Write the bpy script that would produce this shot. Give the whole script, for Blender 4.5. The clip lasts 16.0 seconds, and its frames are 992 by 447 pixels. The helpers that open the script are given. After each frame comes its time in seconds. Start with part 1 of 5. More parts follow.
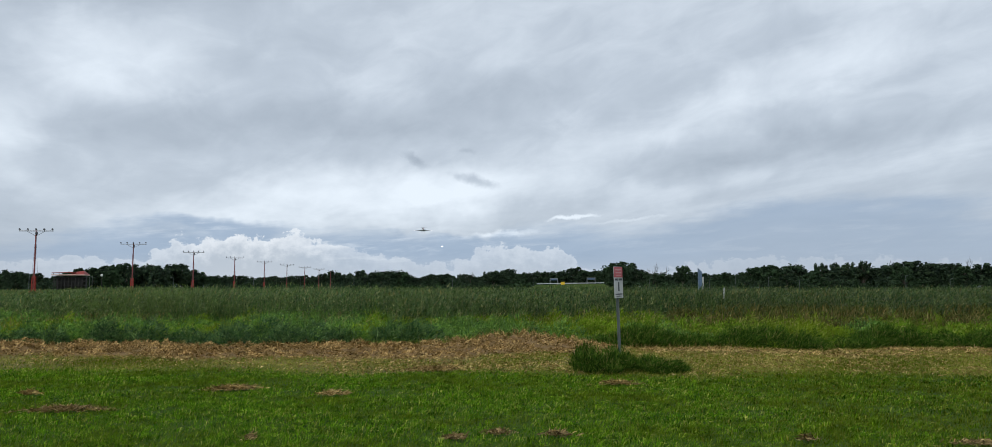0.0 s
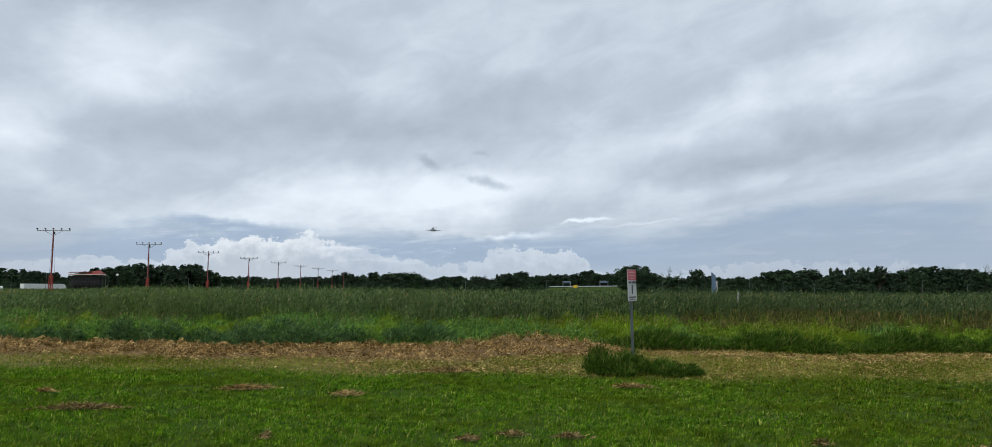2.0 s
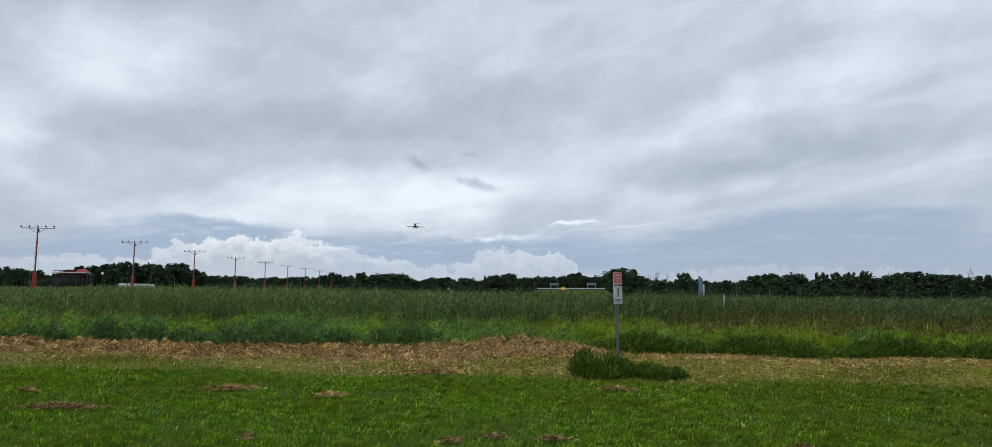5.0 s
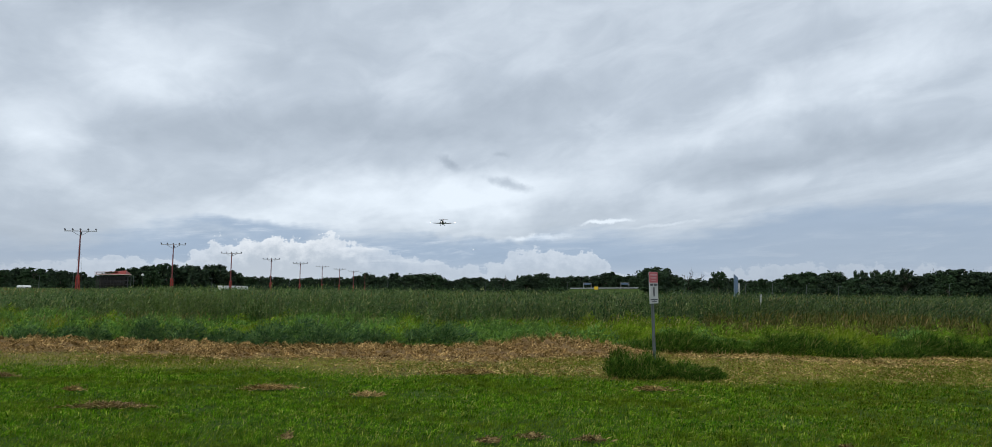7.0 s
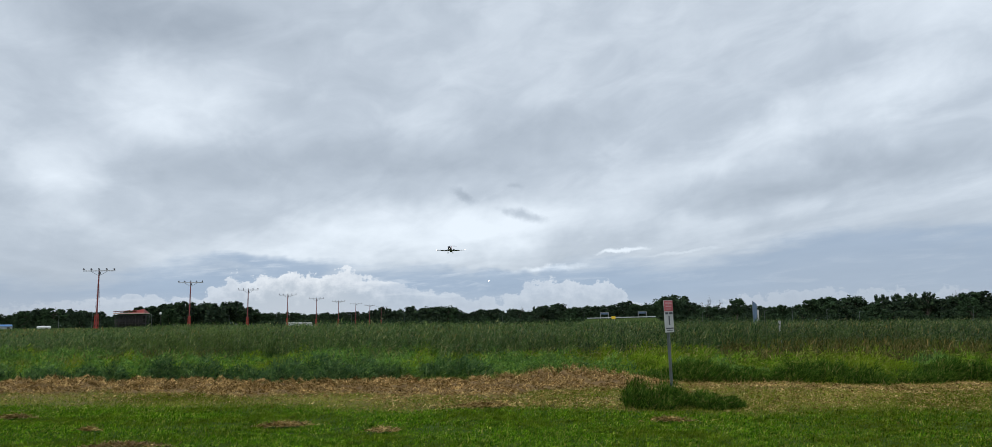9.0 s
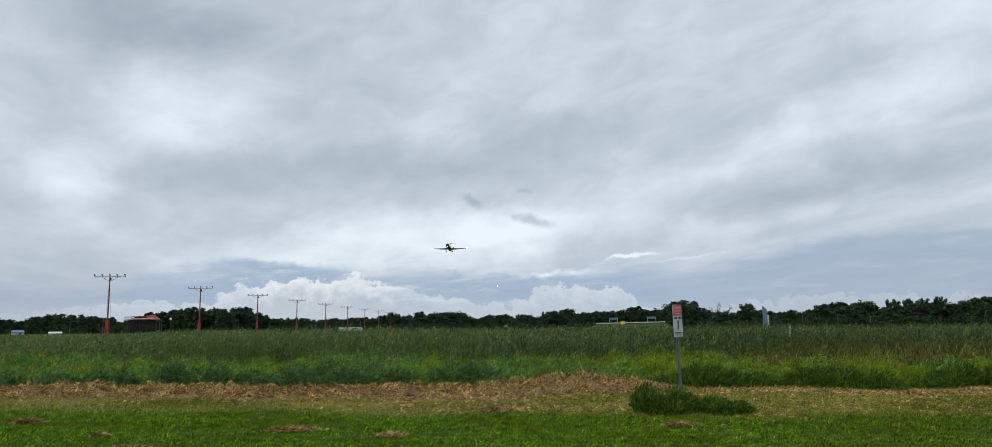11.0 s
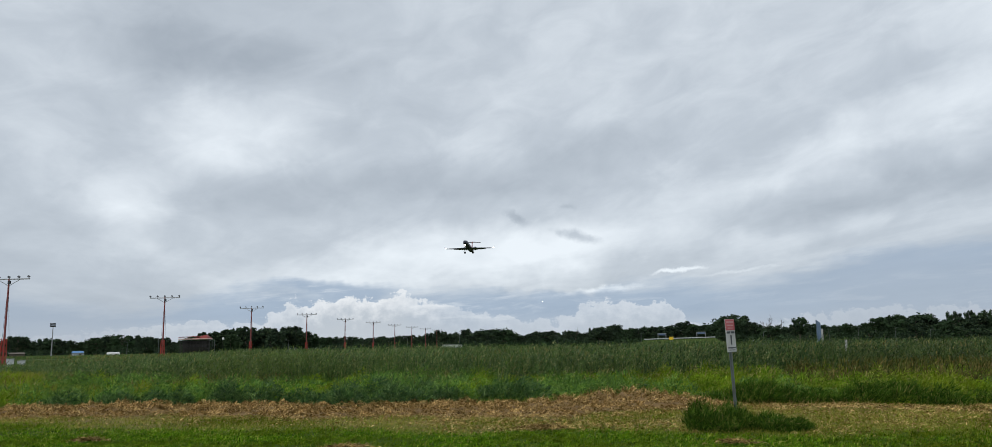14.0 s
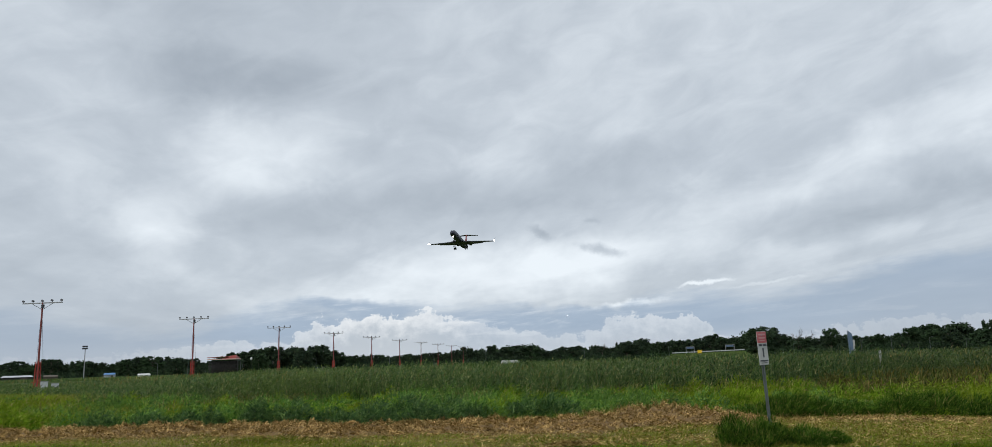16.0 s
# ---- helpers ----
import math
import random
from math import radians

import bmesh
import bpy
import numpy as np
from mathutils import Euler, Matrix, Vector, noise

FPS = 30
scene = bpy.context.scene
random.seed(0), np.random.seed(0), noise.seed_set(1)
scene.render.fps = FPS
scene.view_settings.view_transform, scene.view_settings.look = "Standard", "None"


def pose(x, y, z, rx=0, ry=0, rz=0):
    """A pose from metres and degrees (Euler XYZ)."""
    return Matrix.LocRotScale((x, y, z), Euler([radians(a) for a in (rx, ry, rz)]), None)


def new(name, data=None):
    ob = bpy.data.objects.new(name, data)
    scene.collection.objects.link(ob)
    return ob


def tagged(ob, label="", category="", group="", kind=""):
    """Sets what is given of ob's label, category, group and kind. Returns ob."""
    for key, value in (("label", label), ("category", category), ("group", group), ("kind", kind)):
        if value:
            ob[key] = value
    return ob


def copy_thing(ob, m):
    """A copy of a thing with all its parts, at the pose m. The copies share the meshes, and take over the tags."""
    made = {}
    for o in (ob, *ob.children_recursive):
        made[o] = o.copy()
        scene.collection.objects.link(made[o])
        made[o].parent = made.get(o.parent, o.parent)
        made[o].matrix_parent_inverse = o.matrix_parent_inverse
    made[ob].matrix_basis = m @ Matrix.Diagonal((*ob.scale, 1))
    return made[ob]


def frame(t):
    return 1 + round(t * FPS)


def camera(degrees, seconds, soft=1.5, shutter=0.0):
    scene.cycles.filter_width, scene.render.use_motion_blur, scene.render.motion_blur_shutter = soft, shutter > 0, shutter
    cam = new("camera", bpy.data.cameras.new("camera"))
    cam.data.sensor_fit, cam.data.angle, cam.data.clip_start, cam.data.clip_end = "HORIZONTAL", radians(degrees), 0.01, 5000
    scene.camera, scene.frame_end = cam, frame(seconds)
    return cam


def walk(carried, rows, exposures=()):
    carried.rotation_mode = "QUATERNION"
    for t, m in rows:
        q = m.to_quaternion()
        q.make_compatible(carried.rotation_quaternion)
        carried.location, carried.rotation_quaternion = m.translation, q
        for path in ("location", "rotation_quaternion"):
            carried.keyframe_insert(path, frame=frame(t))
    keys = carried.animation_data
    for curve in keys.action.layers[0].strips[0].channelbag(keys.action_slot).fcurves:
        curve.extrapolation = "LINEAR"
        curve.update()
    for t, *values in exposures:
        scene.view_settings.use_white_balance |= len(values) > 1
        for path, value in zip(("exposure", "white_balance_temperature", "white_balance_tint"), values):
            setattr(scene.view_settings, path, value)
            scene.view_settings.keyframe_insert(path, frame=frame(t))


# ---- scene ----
# ---- camera and its path ----
LENS = 65.44
cam = camera(LENS, 16.0, soft=0.75)
PATH = (
    (0.0, pose(-0.004, 0, 1.606, 94.72, -0.00, 0.00)),
    (0.5, pose(-0.008, 0, 1.604, 94.89, 0.13, -0.32)),
    (1.0, pose(-0.006, 0, 1.617, 94.92, -0.40, -0.43)),
    (1.5, pose(-0.006, 0, 1.606, 95.37, -0.49, 0.36)),
    (2.0, pose(-0.016, 0, 1.597, 94.90, -0.42, 0.93)),
    (2.2, pose(-0.012, 0, 1.601, 92.25, -0.40, 0.62)),
    (2.3, pose(-0.010, 0, 1.603, 91.98, -0.40, 0.55)),
    (2.5, pose(-0.008, 0, 1.606, 92.59, -0.37, 0.58)),
    (3.0, pose(-0.006, 0, 1.611, 92.57, -0.37, 0.42)),
    (3.5, pose(-0.011, 0, 1.619, 92.93, -0.56, 0.30)),
    (5.8, pose(0.028, 0, 1.594, 95.54, -0.96, 0.03)),
    (6.0, pose(0.020, 0, 1.599, 94.58, -1.25, 2.45)),
    (6.5, pose(-0.027, 0, 1.602, 94.81, -0.17, 3.22)),
    (7.0, pose(-0.024, 0, 1.606, 94.98, -0.66, 2.44)),
    (7.5, pose(-0.002, 0, 1.603, 95.20, -0.36, 2.56)),
    (8.0, pose(0.005, 0, 1.603, 96.73, -0.00, 2.11)),
    (8.5, pose(0.022, 0, 1.607, 97.36, 0.35, 3.05)),
    (9.0, pose(0.027, 0, 1.610, 97.30, 0.45, 3.67)),
    (9.2, pose(0.018, 0, 1.605, 97.72, 0.37, 3.88)),
    (11.3, pose(0.050, 0, 1.592, 97.69, 0.56, 4.55)),
    (11.5, pose(0.068, 0, 1.587, 97.57, 0.67, 5.33)),
    (12.0, pose(0.060, 0, 1.584, 97.70, 0.79, 5.90)),
    (12.5, pose(0.017, 0, 1.589, 98.57, 1.45, 6.68)),
    (13.0, pose(0.004, 0, 1.593, 98.86, 1.09, 6.80)),
    (13.5, pose(-0.003, 0, 1.584, 99.18, 1.05, 6.96)),
    (14.0, pose(-0.012, 0, 1.591, 98.98, 0.99, 7.74)),
    (14.5, pose(-0.028, 0, 1.588, 99.06, 0.69, 7.51)),
    (15.0, pose(-0.036, 0, 1.599, 99.51, 0.83, 7.55)),
    (15.5, pose(-0.046, 0, 1.597, 99.67, 1.36, 8.50)),
    (16.0, pose(-0.057, 0, 1.598, 100.19, 1.80, 9.67)),
)
# the clip's white balance warms a little on the way
COLOURS = ((0.0, 0.0, 6270, 10), (9.0, 0.0, 6290, 10), (11.5, 0.0, 6390, 10), (14.0, 0.0, 6490, 10), (16.0, 0.0, 6500, 10))
walk(cam, PATH, COLOURS)

# ---- world, sun ----
SUN_EL, SUN_ROT = 48.0, 205.0  # degrees


def node(nt, kind, **values):
    n = nt.nodes.new(kind)
    for k, v in values.items():
        n.inputs[k].default_value = v
    return n


class Nodes:
    """Short-hand for building a node tree."""

    def __init__(self, nt):
        self.nt = nt

    def put(self, sock, v):
        if isinstance(v, bpy.types.NodeSocket):
            self.nt.links.new(v, sock)
        elif v is not None:
            sock.default_value = v

    def math(self, op, a, b=None, c=None, clamp=False):
        n = self.nt.nodes.new("ShaderNodeMath")
        n.operation, n.use_clamp = op, clamp
        for s, v in zip(n.inputs, (a, b, c)):
            self.put(s, v)
        return n.outputs[0]

    def mix(self, f, a, b, blend="MIX"):
        n = self.nt.nodes.new("ShaderNodeMix")
        n.data_type, n.blend_type = "RGBA", blend
        self.put(n.inputs[0], f)
        for s, v in ((n.inputs[6], a), (n.inputs[7], b)):
            self.put(s, (*v, 1) if isinstance(v, tuple) else v)
        return n.outputs[2]

    def smooth(self, v, lo, hi):
        n = self.nt.nodes.new("ShaderNodeMapRange")
        n.interpolation_type = "SMOOTHSTEP"
        self.put(n.inputs[0], v)
        n.inputs[1].default_value, n.inputs[2].default_value = lo, hi
        return n.outputs[0]

    def noise(self, vec, scale, detail=4.0, rough=0.55, distort=0.0, color=False):
        n = self.nt.nodes.new("ShaderNodeTexNoise")
        if vec is not None:
            self.nt.links.new(vec, n.inputs["Vector"])
        n.inputs["Scale"].default_value, n.inputs["Detail"].default_value = scale, detail
        n.inputs["Roughness"].default_value, n.inputs["Distortion"].default_value = rough, distort
        return n.outputs["Color" if color else "Fac"]

    def combine(self, x, y, z=0.0):
        n = self.nt.nodes.new("ShaderNodeCombineXYZ")
        for s, v in zip(n.inputs, (x, y, z)):
            self.put(s, v)
        return n.outputs[0]

    def vec(self, op, a, b):
        n = self.nt.nodes.new("ShaderNodeVectorMath")
        n.operation = op
        self.put(n.inputs[0], a)
        self.put(n.inputs[1], b)
        return n.outputs[0]

    def mapped(self, vec, loc, turn, scale):
        n = self.nt.nodes.new("ShaderNodeMapping")
        n.vector_type = "TEXTURE"
        self.nt.links.new(vec, n.inputs[0])
        n.inputs[1].default_value = (*loc, 0)
        n.inputs[2].default_value = (0, 0, radians(turn))
        n.inputs[3].default_value = (*scale, 1)
        return n.outputs[0]

    def blob(self, vec, az, el, w, h, turn=0.0):
        """1 in the middle of an ellipse of cloud, 0 at its rim (degrees of the sky)."""
        g = self.nt.nodes.new("ShaderNodeTexGradient")
        g.gradient_type = "SPHERICAL"
        self.nt.links.new(self.mapped(vec, (az, el), turn, (w, h)), g.inputs[0])
        return self.smooth(g.outputs["Fac"], 0.0, 0.9)

    def blobs(self, vec, rows):
        total = None
        for amount, *place in rows:
            b = self.math("MULTIPLY", self.blob(vec, *place), amount)
            total = b if total is None else self.math("ADD", total, b)
        return total


def make_world():
    world = bpy.data.worlds.new("overcast_sky")
    scene.world = world
    world.use_nodes = True
    nt = world.node_tree
    nt.nodes.clear()
    N = Nodes(nt)
    tc = nt.nodes.new("ShaderNodeTexCoord").outputs["Generated"]
    sep = nt.nodes.new("ShaderNodeSeparateXYZ")
    nt.links.new(tc, sep.inputs[0])
    x, y, z = sep.outputs
    az = N.math("MULTIPLY", N.math("ARCTAN2", x, y), 57.2958)
    el = N.math("MULTIPLY", N.math("ARCSINE", z), 57.2958)
    zz = N.math("ADD", N.math("MAXIMUM", z, 0.0), 0.09)
    plane = N.combine(N.math("DIVIDE", x, zz), N.math("DIVIDE", y, zz))
    flat = N.combine(az, el)
    # ragged outlines
    wob = N.noise(flat, 0.16, 4.0, 0.6, color=True)
    wob = N.vec("MULTIPLY", N.vec("SUBTRACT", wob, (0.5, 0.5, 0.5)), (7.0, 3.6, 0.0))
    soft = N.vec("ADD", flat, wob)
    fine = N.noise(flat, 0.75, 4.0, 0.6, color=True)
    fine = N.vec("MULTIPLY", N.vec("SUBTRACT", fine, (0.5, 0.5, 0.5)), (2.2, 0.8, 0.0))
    crisp = N.vec("ADD", flat, fine)
    # high overcast: a layer seen in perspective, in streets that run away from the viewer
    streets = N.mapped(plane, (0, 0), 111.0, (3.2, 1.0))
    layer = N.noise(streets, 0.80, 8.0, 0.53, 0.5)
    puffs = N.noise(N.mapped(plane, (3, 1), 104.0, (1.7, 1.0)), 2.1, 7.0, 0.56, 0.3)
    mottle = N.noise(N.mapped(flat, (0, 0), 12.0, (2.0, 1.0)), 0.36, 7.0, 0.56, 0.6)
    v = N.math("ADD", N.math("MULTIPLY", N.math("SUBTRACT", layer, 0.5), 0.75), 0.53)
    v = N.math("ADD", v, N.math("MULTIPLY", N.math("SUBTRACT", puffs, 0.5), 0.36))
    v = N.math("ADD", v, N.math("MULTIPLY", N.math("SUBTRACT", mottle, 0.5), 0.44))
    broad = N.math("MULTIPLY", N.blobs(soft, BROAD_CLOUDS), 0.80)
    v = N.math("ADD", v, broad)
    streak = N.blobs(crisp, THIN_CLOUDS)
    v = N.math("ADD", v, streak, None, True)
    ramp = nt.nodes.new("ShaderNodeValToRGB")
    nt.links.new(v, ramp.inputs[0])
    e = ramp.color_ramp.elements
    e[0].position, e[0].color = 0.0, (0.31, 0.36, 0.42, 1)
    e[1].position, e[1].color = 0.93, (0.87, 0.935, 0.99, 1)
    m = e.new(0.5)
    m.color = (0.55, 0.61, 0.675, 1)
    sky = ramp.outputs[0]
    # blue-grey distance low over the land
    low = N.smooth(N.math("ADD", N.math("ADD", el, N.blobs(soft, LOW_EDGE)), N.math("MULTIPLY", N.noise(N.mapped(flat, (0, 0), 4.0, (6, 1)), 0.75, 7.0, 0.62), 3.6)), 6.9, 4.9)
    blue = N.mix(N.noise(N.mapped(flat, (0, 0), 3.0, (5, 1)), 0.8, 6.0, 0.6), (0.27, 0.365, 0.50), (0.41, 0.51, 0.645))
    sky = N.mix(N.math("MULTIPLY", low, 0.88), sky, blue)
    # pale wisps drawn out across it
    wisp = N.noise(N.mapped(flat, (0, 0), 4.0, (7, 1)), 0.95, 8.0, 0.62, 0.3)
    wisp = N.math("MULTIPLY", N.math("MULTIPLY", N.smooth(wisp, 0.50, 0.70), low), N.math("ADD", N.math("MULTIPLY", N.blobs(flat, WISPY), 0.55), 0.22))
    sky = N.mix(wisp, sky, (0.80, 0.85, 0.90))
    # heaped clouds along the horizon: how high they tower at each bearing
    bearing = N.combine(N.math("ADD", az, N.math("MULTIPLY", N.math("SUBTRACT", N.noise(flat, 0.9, 3.0), 0.5), 2.0)), 0.0)
    tops = N.math("ADD", N.blobs(bearing, HEAPS), 1.15)
    lumps = N.math("MULTIPLY", N.math("SUBTRACT", N.noise(N.mapped(flat, (0, 0), 0.0, (1.15, 1.0)), 0.85, 9.0, 0.62), 0.5), 3.0)
    body = N.math("SUBTRACT", N.math("ADD", tops, lumps), el)
    edge = N.smooth(body, 0.0, 0.22)
    firm = N.math("ADD", N.math("MULTIPLY", N.blobs(bearing, FIRM), 0.50), 0.32, None, True)
    depth = N.smooth(N.math("ADD", body, N.math("MULTIPLY", N.math("SUBTRACT", N.noise(flat, 1.3, 7.0, 0.65), 0.5), 2.6)), -0.2, 2.1)
    white = N.mix(depth, (0.93, 0.95, 0.965), (0.53, 0.58, 0.635))
    sky = N.mix(N.math("MULTIPLY", edge, firm), sky, white)
    # pale haze on the horizon
    haze = N.math("MULTIPLY", N.smooth(el, 2.6, 0.2), 0.6)
    sky = N.mix(haze, sky, N.mix(N.smooth(az, 2.0, 24.0), (0.58, 0.63, 0.685), (0.44, 0.49, 0.55)))
    # thicker, greyer distance at both ends of the horizon
    ends = N.math("ADD", N.math("MULTIPLY", N.math("MULTIPLY", N.smooth(az, 3.0, 22.0), N.smooth(el, 9.0, 3.0)), 0.45), N.math("MULTIPLY", N.math("MULTIPLY", N.smooth(az, -26.0, -36.0), N.smooth(el, 8.0, 3.0)), 0.5))
    sky = N.mix(ends, sky, (0.40, 0.46, 0.54))
    # the clear sky's own light, thinly, through the cover
    clear = nt.nodes.new("ShaderNodeTexSky")
    clear.sky_type, clear.sun_disc = "NISHITA", False
    clear.sun_elevation, clear.sun_rotation = radians(SUN_EL), radians(SUN_ROT)
    thin = N.mix(1.0, clear.outputs[0], (0.10, 0.10, 0.10), "MULTIPLY")
    sky = N.mix(0.05, sky, thin)
    bg = nt.nodes.new("ShaderNodeBackground")
    nt.links.new(sky, bg.inputs[0])
    bg.inputs[1].default_value = 1.0
    out = nt.nodes.new("ShaderNodeOutputWorld")
    nt.links.new(bg.outputs[0], out.inputs[0])


# Cloud areas: amount, azimuth, elevation, half width, half height, turn (degrees)
BROAD_CLOUDS = (
    (0.38, -27.0, 15.2, 9.0, 4.8, 8.0),
    (0.25, -33.5, 10.2, 5.0, 3.2, 0.0),
    (0.40, -10.0, 6.6, 18.0, 3.0, 4.0),
    (0.30, 0.0, 7.5, 13.0, 3.4, 10.0),
    (-0.27, -15.0, 12.0, 17.0, 3.0, 3.0),
    (-0.22, 3.0, 14.0, 14.0, 3.2, 14.0),
    (0.38, 19.0, 13.6, 19.0, 2.8, 16.0),
    (-0.28, 22.0, 9.5, 18.0, 2.2, 9.0),
    (0.22, 14.0, 7.4, 14.0, 1.5, 6.0),
    (-0.32, -30.0, 20.6, 12.0, 3.5, 0.0),
    (0.28, 28.0, 19.0, 9.0, 4.0, 20.0),
)
THIN_CLOUDS = (
    (-0.24, -6.1, 9.4, 1.5, 0.42, -28.0),
    (-0.42, -1.6, 7.9, 2.2, 0.58, -14.0),
    (-0.12, -2.2, 10.1, 0.9, 0.3, 0.0),
    (0.50, 5.6, 5.15, 2.6, 0.24, 3.0),
    (0.16, 10.0, 4.9, 4.0, 0.16, 5.0),
    (0.50, 0.6, 4.0, 3.0, 0.36, 3.0),
    (0.30, -3.5, 3.6, 3.0, 0.30, 2.0),
)
LOW_EDGE = (
    (4.0, -3.0, 5.0, 5.0, 1.6, 0.0),
    (-2.0, 24.0, 5.0, 16.0, 3.0, 5.0),
    (-1.4, -20.0, 4.8, 8.0, 1.0, 0.0),
    (1.6, -33.0, 4.0, 9.0, 4.0, 0.0),
    (1.6, -14.0, 5.5, 12.0, 1.4, 0.0),
)
WISPY = (
    (1.0, -14.0, 4.2, 26.0, 4.0),
)
HEAPS = (
    (2.1, -21.0, 0.0, 4.6, 9.0),
    (2.1, -16.6, 0.0, 4.6, 9.0),
    (2.0, -12.0, 0.0, 5.5, 9.0),
    (0.8, -28.5, 0.0, 9.0, 9.0),
    (0.9, -6.0, 0.0, 5.0, 9.0),
    (2.0, 0.0, 0.0, 3.6, 9.0),
    (1.8, 4.0, 0.0, 3.6, 9.0),
    (0.8, 18.0, 0.0, 7.0, 9.0),
    (0.8, 26.0, 0.0, 9.0, 9.0),
)
FIRM = (
    (1.0, -18.0, 0.0, 9.0, 9.0),
    (0.3, 2.0, 0.0, 6.0, 9.0),
    (0.12, -30.0, 0.0, 8.0, 9.0),
)
make_world()
sun = new("sun", bpy.data.lights.new("sun", "SUN"))
sun.data.energy, sun.data.angle, sun.data.color = 1.5, radians(14), (1.0, 0.97, 0.92)
sun.matrix_world = pose(0, 0, 60, 90 - SUN_EL, 0, 180 - SUN_ROT)

# ---- materials ----


def material(name, rough=0.7, metal=0.0, spec=0.4):
    m = bpy.data.materials.new(name)
    m.use_nodes = True
    b = m.node_tree.nodes["Principled BSDF"]
    b.inputs["Roughness"].default_value, b.inputs["Metallic"].default_value = rough, metal
    b.inputs["Specular IOR Level"].default_value = spec
    return m, Nodes(m.node_tree), b


def worn(name, colour, rough=0.6, metal=0.0, scale=3.0, amount=0.25, dirt=(0.12, 0.11, 0.09), bump=0.1):
    """Paint, metal or plastic with stains at two scales."""
    m, N, b = material(name, rough, metal)
    tc = N.nt.nodes.new("ShaderNodeTexCoord").outputs["Object"]
    big, small = N.noise(tc, scale, 5.0, 0.6), N.noise(tc, scale * 14, 3.0)
    f = N.math("MULTIPLY", N.smooth(big, 0.45, 0.75), amount * 2)
    col = N.mix(f, colour, dirt)
    col = N.mix(N.math("MULTIPLY", small, amount), col, tuple(c * 0.6 for c in colour))
    N.put(b.inputs["Base Color"], col)
    N.put(b.inputs["Roughness"], N.math("ADD", N.math("MULTIPLY", big, 0.25), rough - 0.12))
    if bump:
        bm_ = N.nt.nodes.new("ShaderNodeBump")
        bm_.inputs["Strength"].default_value, bm_.inputs["Distance"].default_value = bump, 0.01
        N.put(bm_.inputs["Height"], small)
        N.put(b.inputs["Normal"], bm_.outputs[0])
    return m


def glow(name, colour, strength):
    m, N, b = material(name)
    b.inputs["Base Color"].default_value = (*colour, 1)
    b.inputs["Emission Color"].default_value = (*colour, 1)
    b.inputs["Emission Strength"].default_value = strength
    return m


def foliage(name, stops, patch=None, patch_scale=0.3, through_light=0.35, rough=0.7, tuft_scale=5.0, tuft=0.9, spec=0.06):
    """Leaves and blades: a colour of its own for each piece, drifting over the land in patches and tufts; the tuft
    noise also paints in gap shade and highlights.
    """
    m, N, b = material(name, rough, 0.0, spec)
    geo = N.nt.nodes.new("ShaderNodeNewGeometry")
    ramp = N.nt.nodes.new("ShaderNodeValToRGB")
    N.nt.links.new(geo.outputs["Random Per Island"], ramp.inputs[0])
    el = ramp.color_ramp.elements
    while len(el) < len(stops):
        el.new(0.5)
    for e, (p, c) in zip(el, stops):
        e.position, e.color = p, (*c, 1)
    col = ramp.outputs[0]
    if patch:
        n = N.noise(geo.outputs["Position"], patch_scale, 4.0, 0.6)
        col = N.mix(N.smooth(n, 0.45, 0.62), col, N.mix(0.6, col, patch))
    # tone of the tufts, with shade of gaps and highlights put into the colour
    if tuft:
        fine = N.noise(geo.outputs["Position"], tuft_scale, 4.0, 0.65)
        k = N.math("ADD", N.math("MULTIPLY", N.smooth(fine, 0.34, 0.68), tuft * 1.15), 1 - tuft * 0.55)
        col = N.mix(1.0, col, N.combine(k, k, N.math("MULTIPLY", k, 0.9)), "MULTIPLY")
    N.put(b.inputs["Base Color"], col)
    if through_light:
        t = N.nt.nodes.new("ShaderNodeBsdfTranslucent")
        N.put(t.inputs[0], col)
        mx = N.nt.nodes.new("ShaderNodeMixShader")
        mx.inputs[0].default_value = through_light
        N.nt.links.new(b.outputs[0], mx.inputs[1])
        N.nt.links.new(t.outputs[0], mx.inputs[2])
        out = N.nt.nodes["Material Output"]
        N.nt.links.new(mx.outputs[0], out.inputs[0])
    return m


